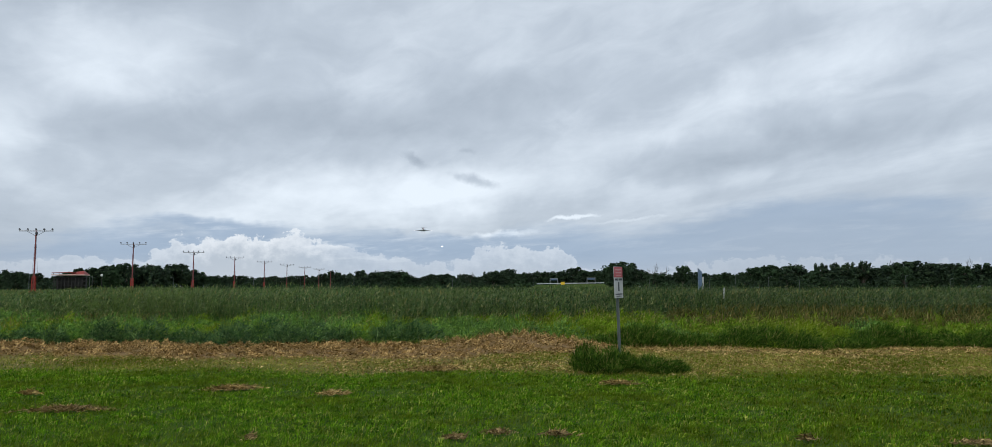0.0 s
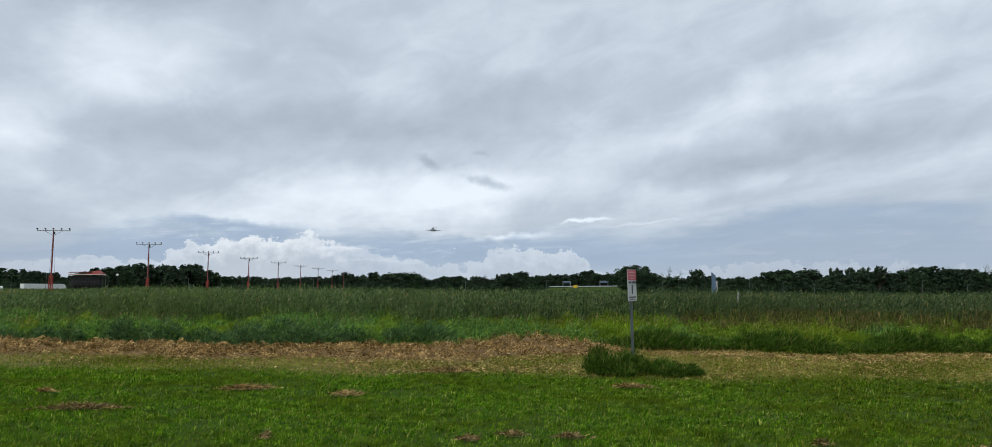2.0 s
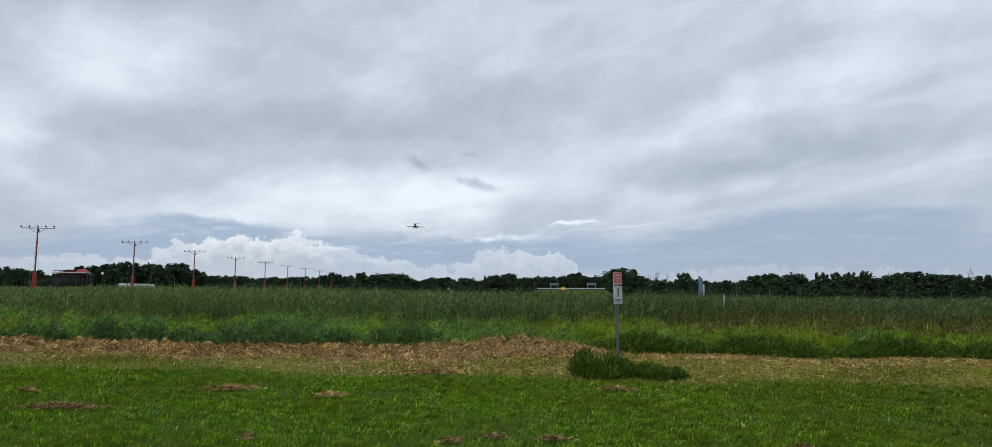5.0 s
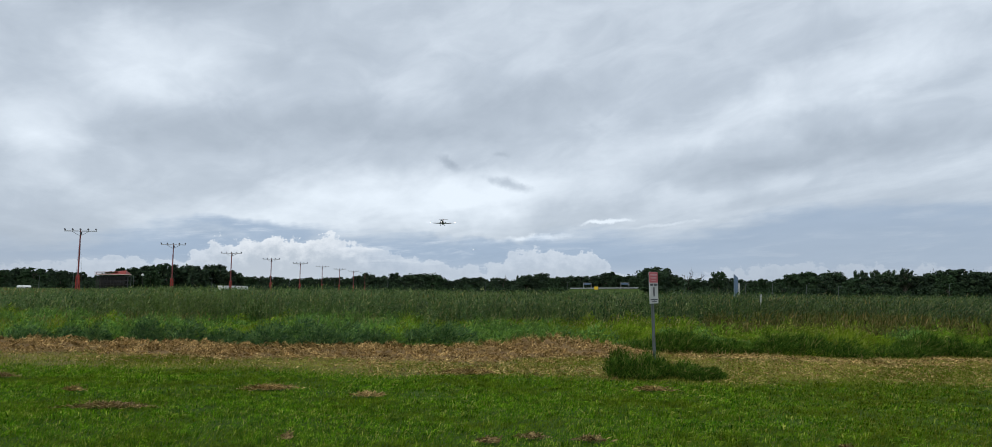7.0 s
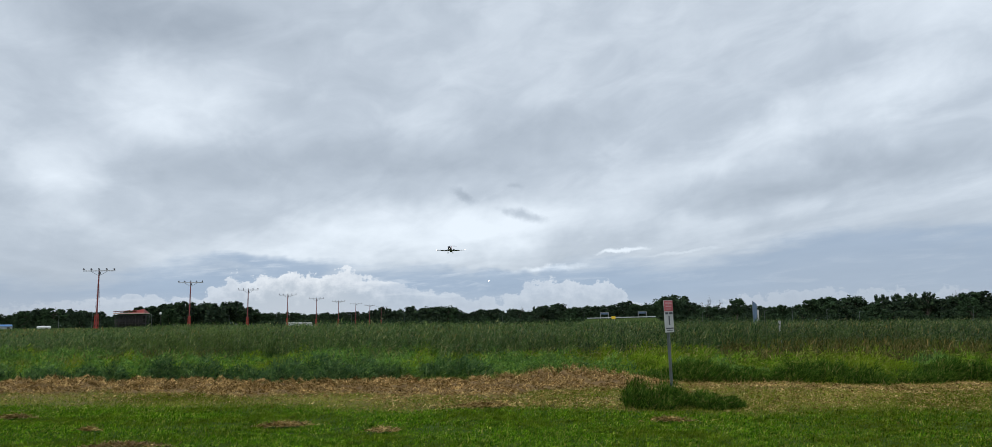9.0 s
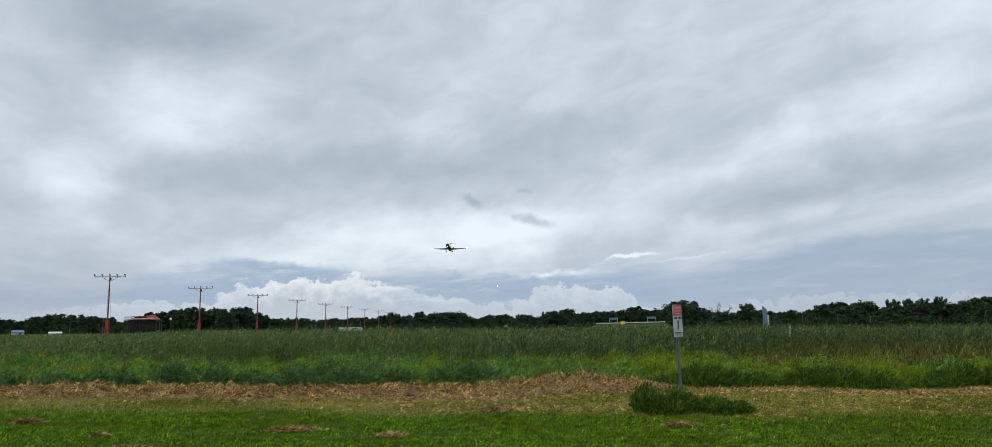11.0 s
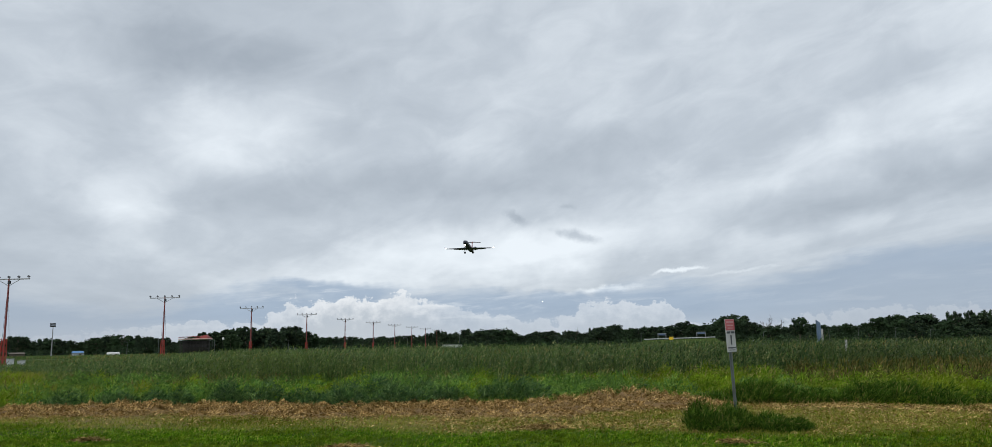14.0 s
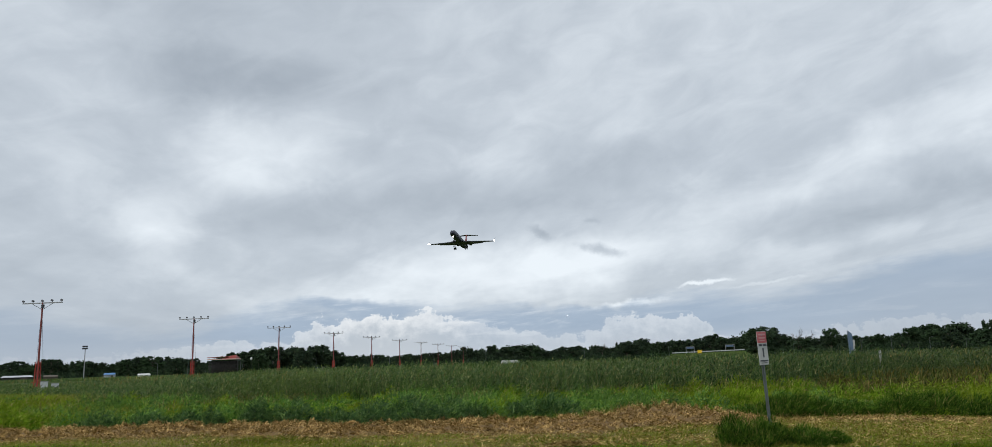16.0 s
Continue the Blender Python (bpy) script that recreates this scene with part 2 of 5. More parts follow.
def ground_material():
    m, N, b = material("ground_turf", 0.95, 0.0, 0.1)
    pos = N.nt.nodes.new("ShaderNodeNewGeometry").outputs["Position"]
    sep = N.nt.nodes.new("ShaderNodeSeparateXYZ")
    N.nt.links.new(pos, sep.inputs[0])
    big, mid, small = N.noise(pos, 0.35, 5.0, 0.6), N.noise(pos, 2.6, 5.0, 0.6), N.noise(pos, 30.0, 4.0, 0.7)
    turf = N.mix(mid, (0.030, 0.062, 0.006), (0.058, 0.098, 0.012))
    turf = N.mix(N.smooth(small, 0.55, 0.8), turf, (0.085, 0.085, 0.030))
    straw = N.mix(small, (0.10, 0.070, 0.030), (0.30, 0.225, 0.11))
    straw = N.mix(N.smooth(mid, 0.42, 0.6), straw, (0.20, 0.185, 0.055))
    yy = N.math("ADD", sep.outputs[1], N.math("MULTIPLY", N.math("SUBTRACT", big, 0.5), 5.0))
    yy = N.math("ADD", yy, N.math("MULTIPLY", N.math("SUBTRACT", mid, 0.5), 1.5))
    f = N.math("MULTIPLY", N.smooth(yy, 14.2, 16.2), N.smooth(yy, 22.5, 20.5))
    col = N.mix(f, turf, straw)
    field = N.mix(big, (0.040, 0.070, 0.017), (0.070, 0.095, 0.026))
    col = N.mix(N.smooth(sep.outputs[1], 40.0, 60.0), col, field)
    N.put(b.inputs["Base Color"], col)
    bp = N.nt.nodes.new("ShaderNodeBump")
    bp.inputs["Strength"].default_value, bp.inputs["Distance"].default_value = 0.8, 0.03
    N.put(bp.inputs["Height"], small)
    N.put(b.inputs["Normal"], bp.outputs[0])
    return m


M_GROUND = ground_material()
M_LAWN = foliage("lawn_grass", ((0.0, (0.020, 0.074, 0.002)), (0.4, (0.074, 0.188, 0.004)), (0.8, (0.182, 0.335, 0.012)), (0.975, (0.40, 0.40, 0.09))), (0.100, 0.136, 0.005), 0.5, 0.35, 0.7, 4.5, 0.75)
M_OLIVE = foliage("olive_lawn_grass", ((0.0, (0.023, 0.052, 0.002)), (0.4, (0.070, 0.130, 0.004)), (0.8, (0.152, 0.215, 0.010)), (0.97, (0.33, 0.29, 0.07))), (0.090, 0.112, 0.004), 0.5, 0.35, 0.7, 4.5, 0.7)
M_STRAW = foliage("cut_straw", ((0.0, (0.13, 0.080, 0.027)), (0.35, (0.28, 0.185, 0.068)), (0.75, (0.46, 0.325, 0.130)), (1.0, (0.60, 0.46, 0.22))), None, 0.3, 0.15, 0.8, 4.2, 1.0)
M_CLUMP = foliage("dark_clump_grass", ((0.0, (0.020, 0.060, 0.016)), (0.6, (0.056, 0.128, 0.036)), (1.0, (0.17, 0.27, 0.075))), None, 0.3, 0.3, 0.52, 5.0, 0.8, 0.30)
M_BRIGHT = foliage("bright_meadow_grass", ((0.0, (0.060, 0.125, 0.008)), (0.5, (0.150, 0.240, 0.015)), (0.88, (0.28, 0.35, 0.040)), (0.98, (0.44, 0.38, 0.14))), (0.20, 0.25, 0.018), 0.25, 0.4, 0.7, 1.8, 0.7)
M_THATCHBITS = foliage("bank_straw", ((0.0, (0.066, 0.038, 0.014)), (0.3, (0.22, 0.134, 0.050)), (0.7, (0.43, 0.285, 0.118)), (1.0, (0.66, 0.48, 0.23))), None, 0.3, 0.15, 0.8, 4.0, 1.0)
M_THATCH = worn("matted_straw", (0.27, 0.18, 0.080), 0.9, 0, 5.0, 0.30, (0.15, 0.095, 0.04), 0.6)
M_CLIPPINGS = foliage("mower_clippings", ((0.0, (0.09, 0.060, 0.030)), (0.5, (0.21, 0.145, 0.070)), (1.0, (0.40, 0.29, 0.15))), None, 0.3, 0.1, 0.85, 7.0, 0.9)
M_YELLOW = foliage("drying_grass", ((0.0, (0.13, 0.19, 0.014)), (0.5, (0.26, 0.28, 0.040)), (1.0, (0.46, 0.39, 0.12))), (0.12, 0.20, 0.010), 0.5, 0.35, 0.7, 4.0, 0.7)
M_MEADOW = foliage("meadow_grass", ((0.0, (0.060, 0.135, 0.010)), (0.5, (0.130, 0.250, 0.016)), (0.88, (0.24, 0.345, 0.034)), (0.98, (0.40, 0.36, 0.12))), (0.215, 0.30, 0.014), 0.22, 0.4, 0.7, 1.8, 0.95)
M_BROWN = foliage("dock_stalks", ((0.0, (0.040, 0.058, 0.014)), (0.5, (0.088, 0.098, 0.024)), (1.0, (0.18, 0.135, 0.050))), None, 0.3, 0.2, 0.8, 2.5, 0.9)
M_SIGNWHITE = worn("sign_white", (0.55, 0.55, 0.53), 0.5, 0, 5.0, 0.15, (0.33, 0.31, 0.27))
M_WEED = foliage("broad_weeds", ((0.0, (0.034, 0.098, 0.018)), (0.5, (0.100, 0.225, 0.034)), (1.0, (0.27, 0.42, 0.075))), (0.10, 0.19, 0.028), 0.4, 0.35, 0.52, 2.2, 0.9, 0.30)
M_TUFT = foliage("tuft_grass", ((0.0, (0.017, 0.048, 0.005)), (0.6, (0.056, 0.120, 0.013)), (0.93, (0.150, 0.225, 0.036)), (1.0, (0.32, 0.27, 0.10))), None, 0.3, 0.35, 0.7, 6.0, 0.8)
M_REED = foliage("reeds", ((0.0, (0.020, 0.056, 0.016)), (0.45, (0.064, 0.134, 0.034)), (0.82, (0.165, 0.250, 0.070)), (0.98, (0.38, 0.36, 0.16))), (0.105, 0.150, 0.030), 0.10, 0.35, 0.50, 1.6, 0.85, 0.30)
# a darker set of the reed colours
M_DARKREED = foliage("dark_reeds", ((0.0, (0.008, 0.024, 0.007)), (0.45, (0.027, 0.066, 0.016)), (0.82, (0.092, 0.150, 0.040)), (0.98, (0.27, 0.25, 0.11))), (0.055, 0.080, 0.018), 0.12, 0.3, 0.50, 1.6, 0.85, 0.14)
M_SEED = foliage("seed_heads", ((0.0, (0.13, 0.105, 0.040)), (0.6, (0.24, 0.195, 0.075)), (1.0, (0.38, 0.32, 0.14))), None, 0.3, 0.3, 0.8)
# leaf green lifted and blued a little: some distance haze put into the colour
M_LEAF = foliage("hazed_tree_leaves", ((0.0, (0.017, 0.030, 0.021)), (0.6, (0.031, 0.050, 0.031)), (1.0, (0.056, 0.084, 0.043))), (0.036, 0.068, 0.029), 0.03, 0.15, 0.7, 0.25, 0.6)
M_BARK = worn("bark", (0.11, 0.09, 0.07), 0.9, 0, 2.0, 0.3)
M_RED = worn("red_mast_paint", (0.36, 0.040, 0.026), 0.55, 0, 1.2, 0.16, (0.20, 0.07, 0.05))
M_MASTGREY = worn("weathered_mast", (0.21, 0.052, 0.050), 0.6, 0, 1.5, 0.2)
M_GALV = worn("galvanised_steel", (0.34, 0.35, 0.36), 0.5, 0.7, 6.0, 0.2, (0.18, 0.15, 0.12))
M_DARKSTEEL = worn("dark_steel", (0.045, 0.045, 0.05), 0.6, 0.3, 4.0, 0.2)
M_LAMPGLASS = worn("lamp_housing", (0.10, 0.10, 0.11), 0.35, 0.4, 5.0, 0.1)
M_WHITE = worn("white_paint", (0.72, 0.72, 0.70), 0.5, 0, 2.0, 0.10, (0.40, 0.38, 0.33))
M_SIGNRED = worn("sign_red", (0.50, 0.075, 0.085), 0.45, 0, 6.0, 0.10, (0.55, 0.35, 0.33))
M_SIGNPINK = worn("sign_faded_print", (0.60, 0.27, 0.27), 0.5, 0, 8.0, 0.15, (0.5, 0.3, 0.3))
M_SIGNDARK = worn("sign_print", (0.05, 0.05, 0.06), 0.5, 0, 8.0, 0.1)
M_CABINET = worn("cabinet_grey", (0.52, 0.54, 0.55), 0.5, 0, 2.5, 0.15)
M_CONCRETE = worn("concrete", (0.42, 0.42, 0.40), 0.85, 0, 1.0, 0.25)
M_ROOFRED = worn("red_roof", (0.26, 0.035, 0.025), 0.6, 0, 0.8, 0.2)
M_ROOFPALE = worn("pale_fascia", (0.62, 0.42, 0.36), 0.6, 0, 0.8, 0.2)
M_TIMBER = worn("dark_timber", (0.035, 0.032, 0.03), 0.85, 0, 1.0, 0.2)
M_BLUE = worn("blue_sheet", (0.06, 0.20, 0.45), 0.5, 0, 1.0, 0.15)
M_YSIGN = worn("yellow_sign", (0.75, 0.50, 0.02), 0.5, 0, 1.0, 0.1)
M_GLASSY = worn("blue_glass_front", (0.10, 0.15, 0.23), 0.3, 0.1, 0.4, 0.1)
M_PALEBLD = worn("pale_cladding", (0.50, 0.52, 0.54), 0.6, 0, 0.4, 0.15)
M_TYRE = worn("tyre_rubber", (0.02, 0.02, 0.02), 0.9, 0, 8.0, 0.1)
M_HULL = worn("aircraft_hull", (0.022, 0.024, 0.040), 0.5, 0, 0.4, 0.08, (0.015, 0.015, 0.022), 0.0)
M_WING = worn("aircraft_wing", (0.060, 0.064, 0.075), 0.4, 0.2, 0.5, 0.08, (0.04, 0.04, 0.05), 0.0)
M_POST = worn("aged_post_steel", (0.13, 0.15, 0.145), 0.6, 0.4, 5.0, 0.25, (0.09, 0.07, 0.05))
M_TAILRED = worn("aircraft_red", (0.40, 0.05, 0.05), 0.4, 0, 0.5, 0.06, (0.2, 0.05, 0.05), 0.0)
M_COCKPIT = worn("cockpit_glass", (0.015, 0.017, 0.02), 0.12, 0, 1.0, 0.02, (0.02, 0.02, 0.02), 0.0)
M_LIGHT = glow("landing_light", (1.0, 0.98, 0.94), 14.0)
M_NOSELIGHT = glow("nose_light", (1.0, 0.93, 0.85), 5.0)

# ---- building helpers ----


def part(name, bm, mat, parent=None, label="", smooth=False):
    me = bpy.data.meshes.new(name)
    bmesh.ops.recalc_face_normals(bm, faces=bm.faces[:])
    bm.to_mesh(me)
    bm.free()
    me.materials.append(mat)
    if smooth:
        me.polygons.foreach_set("use_smooth", [True] * len(me.polygons))
    ob = new(name, me)
    ob.parent = parent
    if label:
        tagged(ob, label)
    return ob


def thing(name, m, label, category, group="", kind=""):
    e = new(name)
    e.matrix_basis = m
    return tagged(e, label, category, group, kind)


def box(bm, c, s, turn=None, bevel=0.0):
    r = bmesh.ops.create_cube(bm, size=1.0, matrix=Matrix.Translation(c) @ (turn or Matrix()) @ Matrix.Diagonal((*s, 1)))
    if bevel:
        es = list({e for v in r["verts"] for e in v.link_edges})
        bmesh.ops.bevel(bm, geom=es, offset=bevel, segments=2, affect="EDGES", profile=0.5)
    return bm


def tube(bm, p, q, r0, r1=None, n=8):
    p, q = Vector(p), Vector(q)
    d = q - p
    m = Matrix.Translation((p + q) / 2) @ d.to_track_quat("Z", "Y").to_matrix().to_4x4()
    bmesh.ops.create_cone(bm, cap_ends=True, segments=n, radius1=r0, radius2=r0 if r1 is None else r1, depth=d.length, matrix=m)
    return bm


def ball(bm, c, r, squash=(1, 1, 1), u=10, v=7):
    bmesh.ops.create_uvsphere(bm, u_segments=u, v_segments=v, radius=r, matrix=Matrix.Translation(c) @ Matrix.Diagonal((*squash, 1)))
    return bm


def loft(bm, rings):
    loops = [[bm.verts.new(p) for p in ring] for ring in rings]
    n = len(loops[0])
    for a, b in zip(loops, loops[1:]):
        for i in range(n):
            bm.faces.new((a[i], a[(i + 1) % n], b[(i + 1) % n], b[i]))
    bm.faces.new(loops[0])
    bm.faces.new(loops[-1])
    return bm


def B():
    return bmesh.new()


def raw_mesh(name, verts, faces_n, idx, mat, label, category, smooth=False):
    """One mesh object of many loose pieces. verts (n, 3); idx (k, faces_n)."""
    me = bpy.data.meshes.new(name)
    me.vertices.add(len(verts))
    me.vertices.foreach_set("co", np.ascontiguousarray(verts, np.float32).ravel())
    me.loops.add(idx.size)
    me.loops.foreach_set("vertex_index", np.ascontiguousarray(idx, np.int32).ravel())
    me.polygons.add(len(idx))
    me.polygons.foreach_set("loop_start", np.arange(0, idx.size, faces_n, dtype=np.int32))
    me.update(calc_edges=True)
    me.materials.append(mat)
    ob = new(name, me)
    return tagged(ob, label, category, "", "stuff") if label else ob


rng = np.random.default_rng(7)


def smooth_noise(x, y, scale, seed=0):
    """Cheap rolling noise between 0 and 1."""
    g = np.random.default_rng(seed)
    total = np.zeros_like(x, dtype=float)
    for k in range(7):
        a, ph = g.uniform(0, math.tau), g.uniform(0, math.tau)
        f = scale * g.uniform(0.5, 2.2)
        total += np.sin((x * math.cos(a) + y * math.sin(a)) * f + ph + 1.3 * np.sin((x * math.sin(a) - y * math.cos(a)) * f * 0.7 + ph * 2))
    return np.clip(total / 7 * 0.9 + 0.5, 0, 1)


def land(x, y):
    """The height of the ground."""
    return 0.05 * (smooth_noise(x, y, 0.5, 3) - 0.5) * np.clip((60 - y) / 50, 0, 1)


def blades(name, x, y, h, w, lean, mat, label, category, segments=1, wind=(0.5, 0.0), z0=None):
    """Upright blades rooted on the ground; lean: how far a tip hangs over, as a share of its height."""
    n = len(x)
    face = rng.uniform(0, math.tau, n)
    side = np.stack([np.cos(face), np.sin(face), np.zeros(n)], 1) * (w / 2)[:, None]
    a = rng.uniform(0, math.tau, n)
    over = np.stack([np.cos(a) + wind[0], np.sin(a) + wind[1], np.zeros(n)], 1) * (lean * h)[:, None]
    root = np.stack([x, y, land(x, y) - 0.01 if z0 is None else z0], 1)
    up = np.stack([np.zeros(n), np.zeros(n), h * np.sqrt(np.clip(1 - (lean * 0.8) ** 2, 0.05, 1))], 1)
    tip = root + over + up
    if segments == 1:
        v = np.stack([root - side, root + side, tip], 1).reshape(-1, 3)
        idx = np.arange(3 * n).reshape(n, 3)
    else:
        mid = root + over * 0.28 + up * 0.55
        v = np.stack([root - side * 0.8, root + side * 0.8, mid - side, mid + side, tip], 1).reshape(-1, 3)
        k = np.arange(n)[:, None] * 5
        idx = np.concatenate([k + [[0, 1, 3]], k + [[0, 3, 2]], k + [[2, 3, 4]]], 1).reshape(-1, 3)
    return raw_mesh(name, v, 3, idx, mat, label, category)


def wedge(n, y0, y1, left=0.80, right=0.72, power=1.0):
    """Random places in the fan of land before the viewer, denser near than far where power is over 1."""
    u = rng.uniform(0, 1, n)
    y = np.sqrt(y0**2 + (y1**2 - y0**2) * u**power)
    return rng.uniform(-left, right, n) * y, y

# ---- the land ----


def make_ground():
    bm = B()
    xs = [-5000, -1500, -500, -150, -60, *range(-30, 31, 1), 60, 150, 500, 1500, 5000]
    ys = [-5000, -600, -60, -5, *range(2, 42, 1), 60, 100, 200, 400, 900, 2200, 5000]
    gx, gy = np.meshgrid(np.array(xs, float), np.array(ys, float))
    gz = land(gx, gy)
    vs = [[bm.verts.new((gx[j, i], gy[j, i], gz[j, i])) for i in range(len(xs))] for j in range(len(ys))]
    for j in range(len(ys) - 1):
        for i in range(len(xs) - 1):
            bm.faces.new((vs[j][i], vs[j][i + 1], vs[j + 1][i + 1], vs[j + 1][i]))
    return tagged(part("ground", bm, M_GROUND, smooth=True), "mown turf and rough open airfield grassland", "ground", "", "structure")


make_ground()


def cut_edge(x):
    """Where the mown lawn gives way to straw."""
    return 14.3 + 1.3 * np.clip(-(x + 3) / 8, 0, 1.6) + 1.1 * (smooth_noise(x, x * 0, 0.6, 11) - 0.5) - 0.4 * np.clip(x / 8, 0, 1)


def tall_edge(x):
    """Where the uncut grass begins."""
    return 20.3 + 1.6 * (smooth_noise(x, x * 0, 0.55, 12) - 0.5) + 0.8 * (smooth_noise(x, x * 0, 2.2, 13) - 0.5) - 0.8 * np.exp(-((x + 3) / 3.0) ** 2) + 0.8 * np.exp(-((x - 1.5) / 2.0) ** 2)


# Heaps of cut grass lying on the lawn: x, y, half length, half width, turn
CLIPPINGS = (
    (-4.15, 12.3, 0.40, 0.15, 22), (-5.55, 10.1, 0.50, 0.14, 14), (-2.45, 11.7, 0.24, 0.09, 0), (2.0, 12.75, 0.30, 0.12, 0),
    (-9.3, 13.3, 0.35, 0.12, 5), (0.02, 8.55, 0.15, 0.06, 10), (0.65, 8.45, 0.17, 0.06, -8), (-2.6, 8.3, 0.07, 0.05, 30),
    (-0.45, 8.3, 0.13, 0.06, 0), (4.9, 7.9, 0.40, 0.06, -4), (-6.9, 11.6, 0.16, 0.05, 0),
    (-1.2, 15.0, 0.5, 0.22, 4), (3.2, 8.1, 0.1, 0.05, 0),
)


def in_clippings(x, y, grow=1.0):
    hit = np.zeros(len(x), bool)
    for cx, cy, a, b, turn in CLIPPINGS:
        c, s = math.cos(radians(turn)), math.sin(radians(turn))
        u, v = (x - cx) * c + (y - cy) * s, -(x - cx) * s + (y - cy) * c
        hit |= (u / (a * grow)) ** 2 + (v / (b * grow)) ** 2 < 1 + 0.8 * (smooth_noise(x, y, 6.0, 5) - 0.5)
    return hit


def flat_bits(name, x, y, length, w, tilt, mat, label, category, lift):
    """Cut stalks lying about, combed one way or another from place to place."""
    n = len(x)
    a = 2.2 * math.tau * smooth_noise(x, y, 1.6, 34) + rng.normal(0, 1.3, n)
    el_ = rng.normal(0, 1, n) * tilt
    d = np.stack([np.cos(a) * np.cos(el_), np.sin(a) * np.cos(el_), np.sin(np.abs(el_))], 1) * length[:, None]
    side = np.stack([-np.sin(a), np.cos(a), rng.normal(0, 0.6, n)], 1) * (w / 2)[:, None]
    root = np.stack([x, y, land(x, y) + lift], 1)
    v = np.stack([root - side, root + side, root + d * 0.5 + side + [0, 0, 0.01], root + d], 1).reshape(-1, 3)
    k = np.arange(n)[:, None] * 4
    idx = np.concatenate([k + [[0, 1, 2]], k + [[0, 2, 3]]], 1).reshape(-1, 3)
    return raw_mesh(name, v, 3, idx, mat, label, category)


def clumps(count, y0, y1, per, left=0.99, right=0.76, power=1.3, small=0.16, large=0.55):
    """Tussocks: for each blade its place, its tussock's size and how far out it stands, and the tussock's number."""
    cx, cy = wedge(count, y0, y1, left, right, power)
    k = np.repeat(np.arange(count), per)
    n = len(k)
    size = rng.uniform(small, large, count)[k]
    a, r = rng.uniform(0, math.tau, n), np.sqrt(rng.uniform(0, 1, n))
    return cx[k] + np.cos(a) * r * size, cy[k] + np.sin(a) * r * size, size, r, a, k


def tussock_blades(name, x, y, h, w, out, a, lean, mat, label, category):
    """Two-piece blades that arch outward from the middle of their tussock."""
    n = len(x)
    side = np.stack([-np.sin(a), np.cos(a), rng.normal(0, 0.3, n)], 1) * (w / 2)[:, None]
    over = np.stack([np.cos(a) + 0.35, np.sin(a) - 0.15, np.zeros(n)], 1) * (lean * h)[:, None]
    root = np.stack([x, y, land(x, y) - 0.01], 1)
    up = np.stack([np.zeros(n), np.zeros(n), h], 1)
    mid = root + over * 0.3 + up * 0.72
    tip = root + over + up * (1.0 - 0.35 * out)[:, None]
    v = np.stack([root - side * 0.7, root + side * 0.7, mid - side, mid + side, tip], 1).reshape(-1, 3)
    k = np.arange(n)[:, None] * 5
    idx = np.concatenate([k + [[0, 1, 3]], k + [[0, 3, 2]], k + [[2, 3, 4]]], 1).reshape(-1, 3)
    return raw_mesh(name, v, 3, idx, mat, label, category)


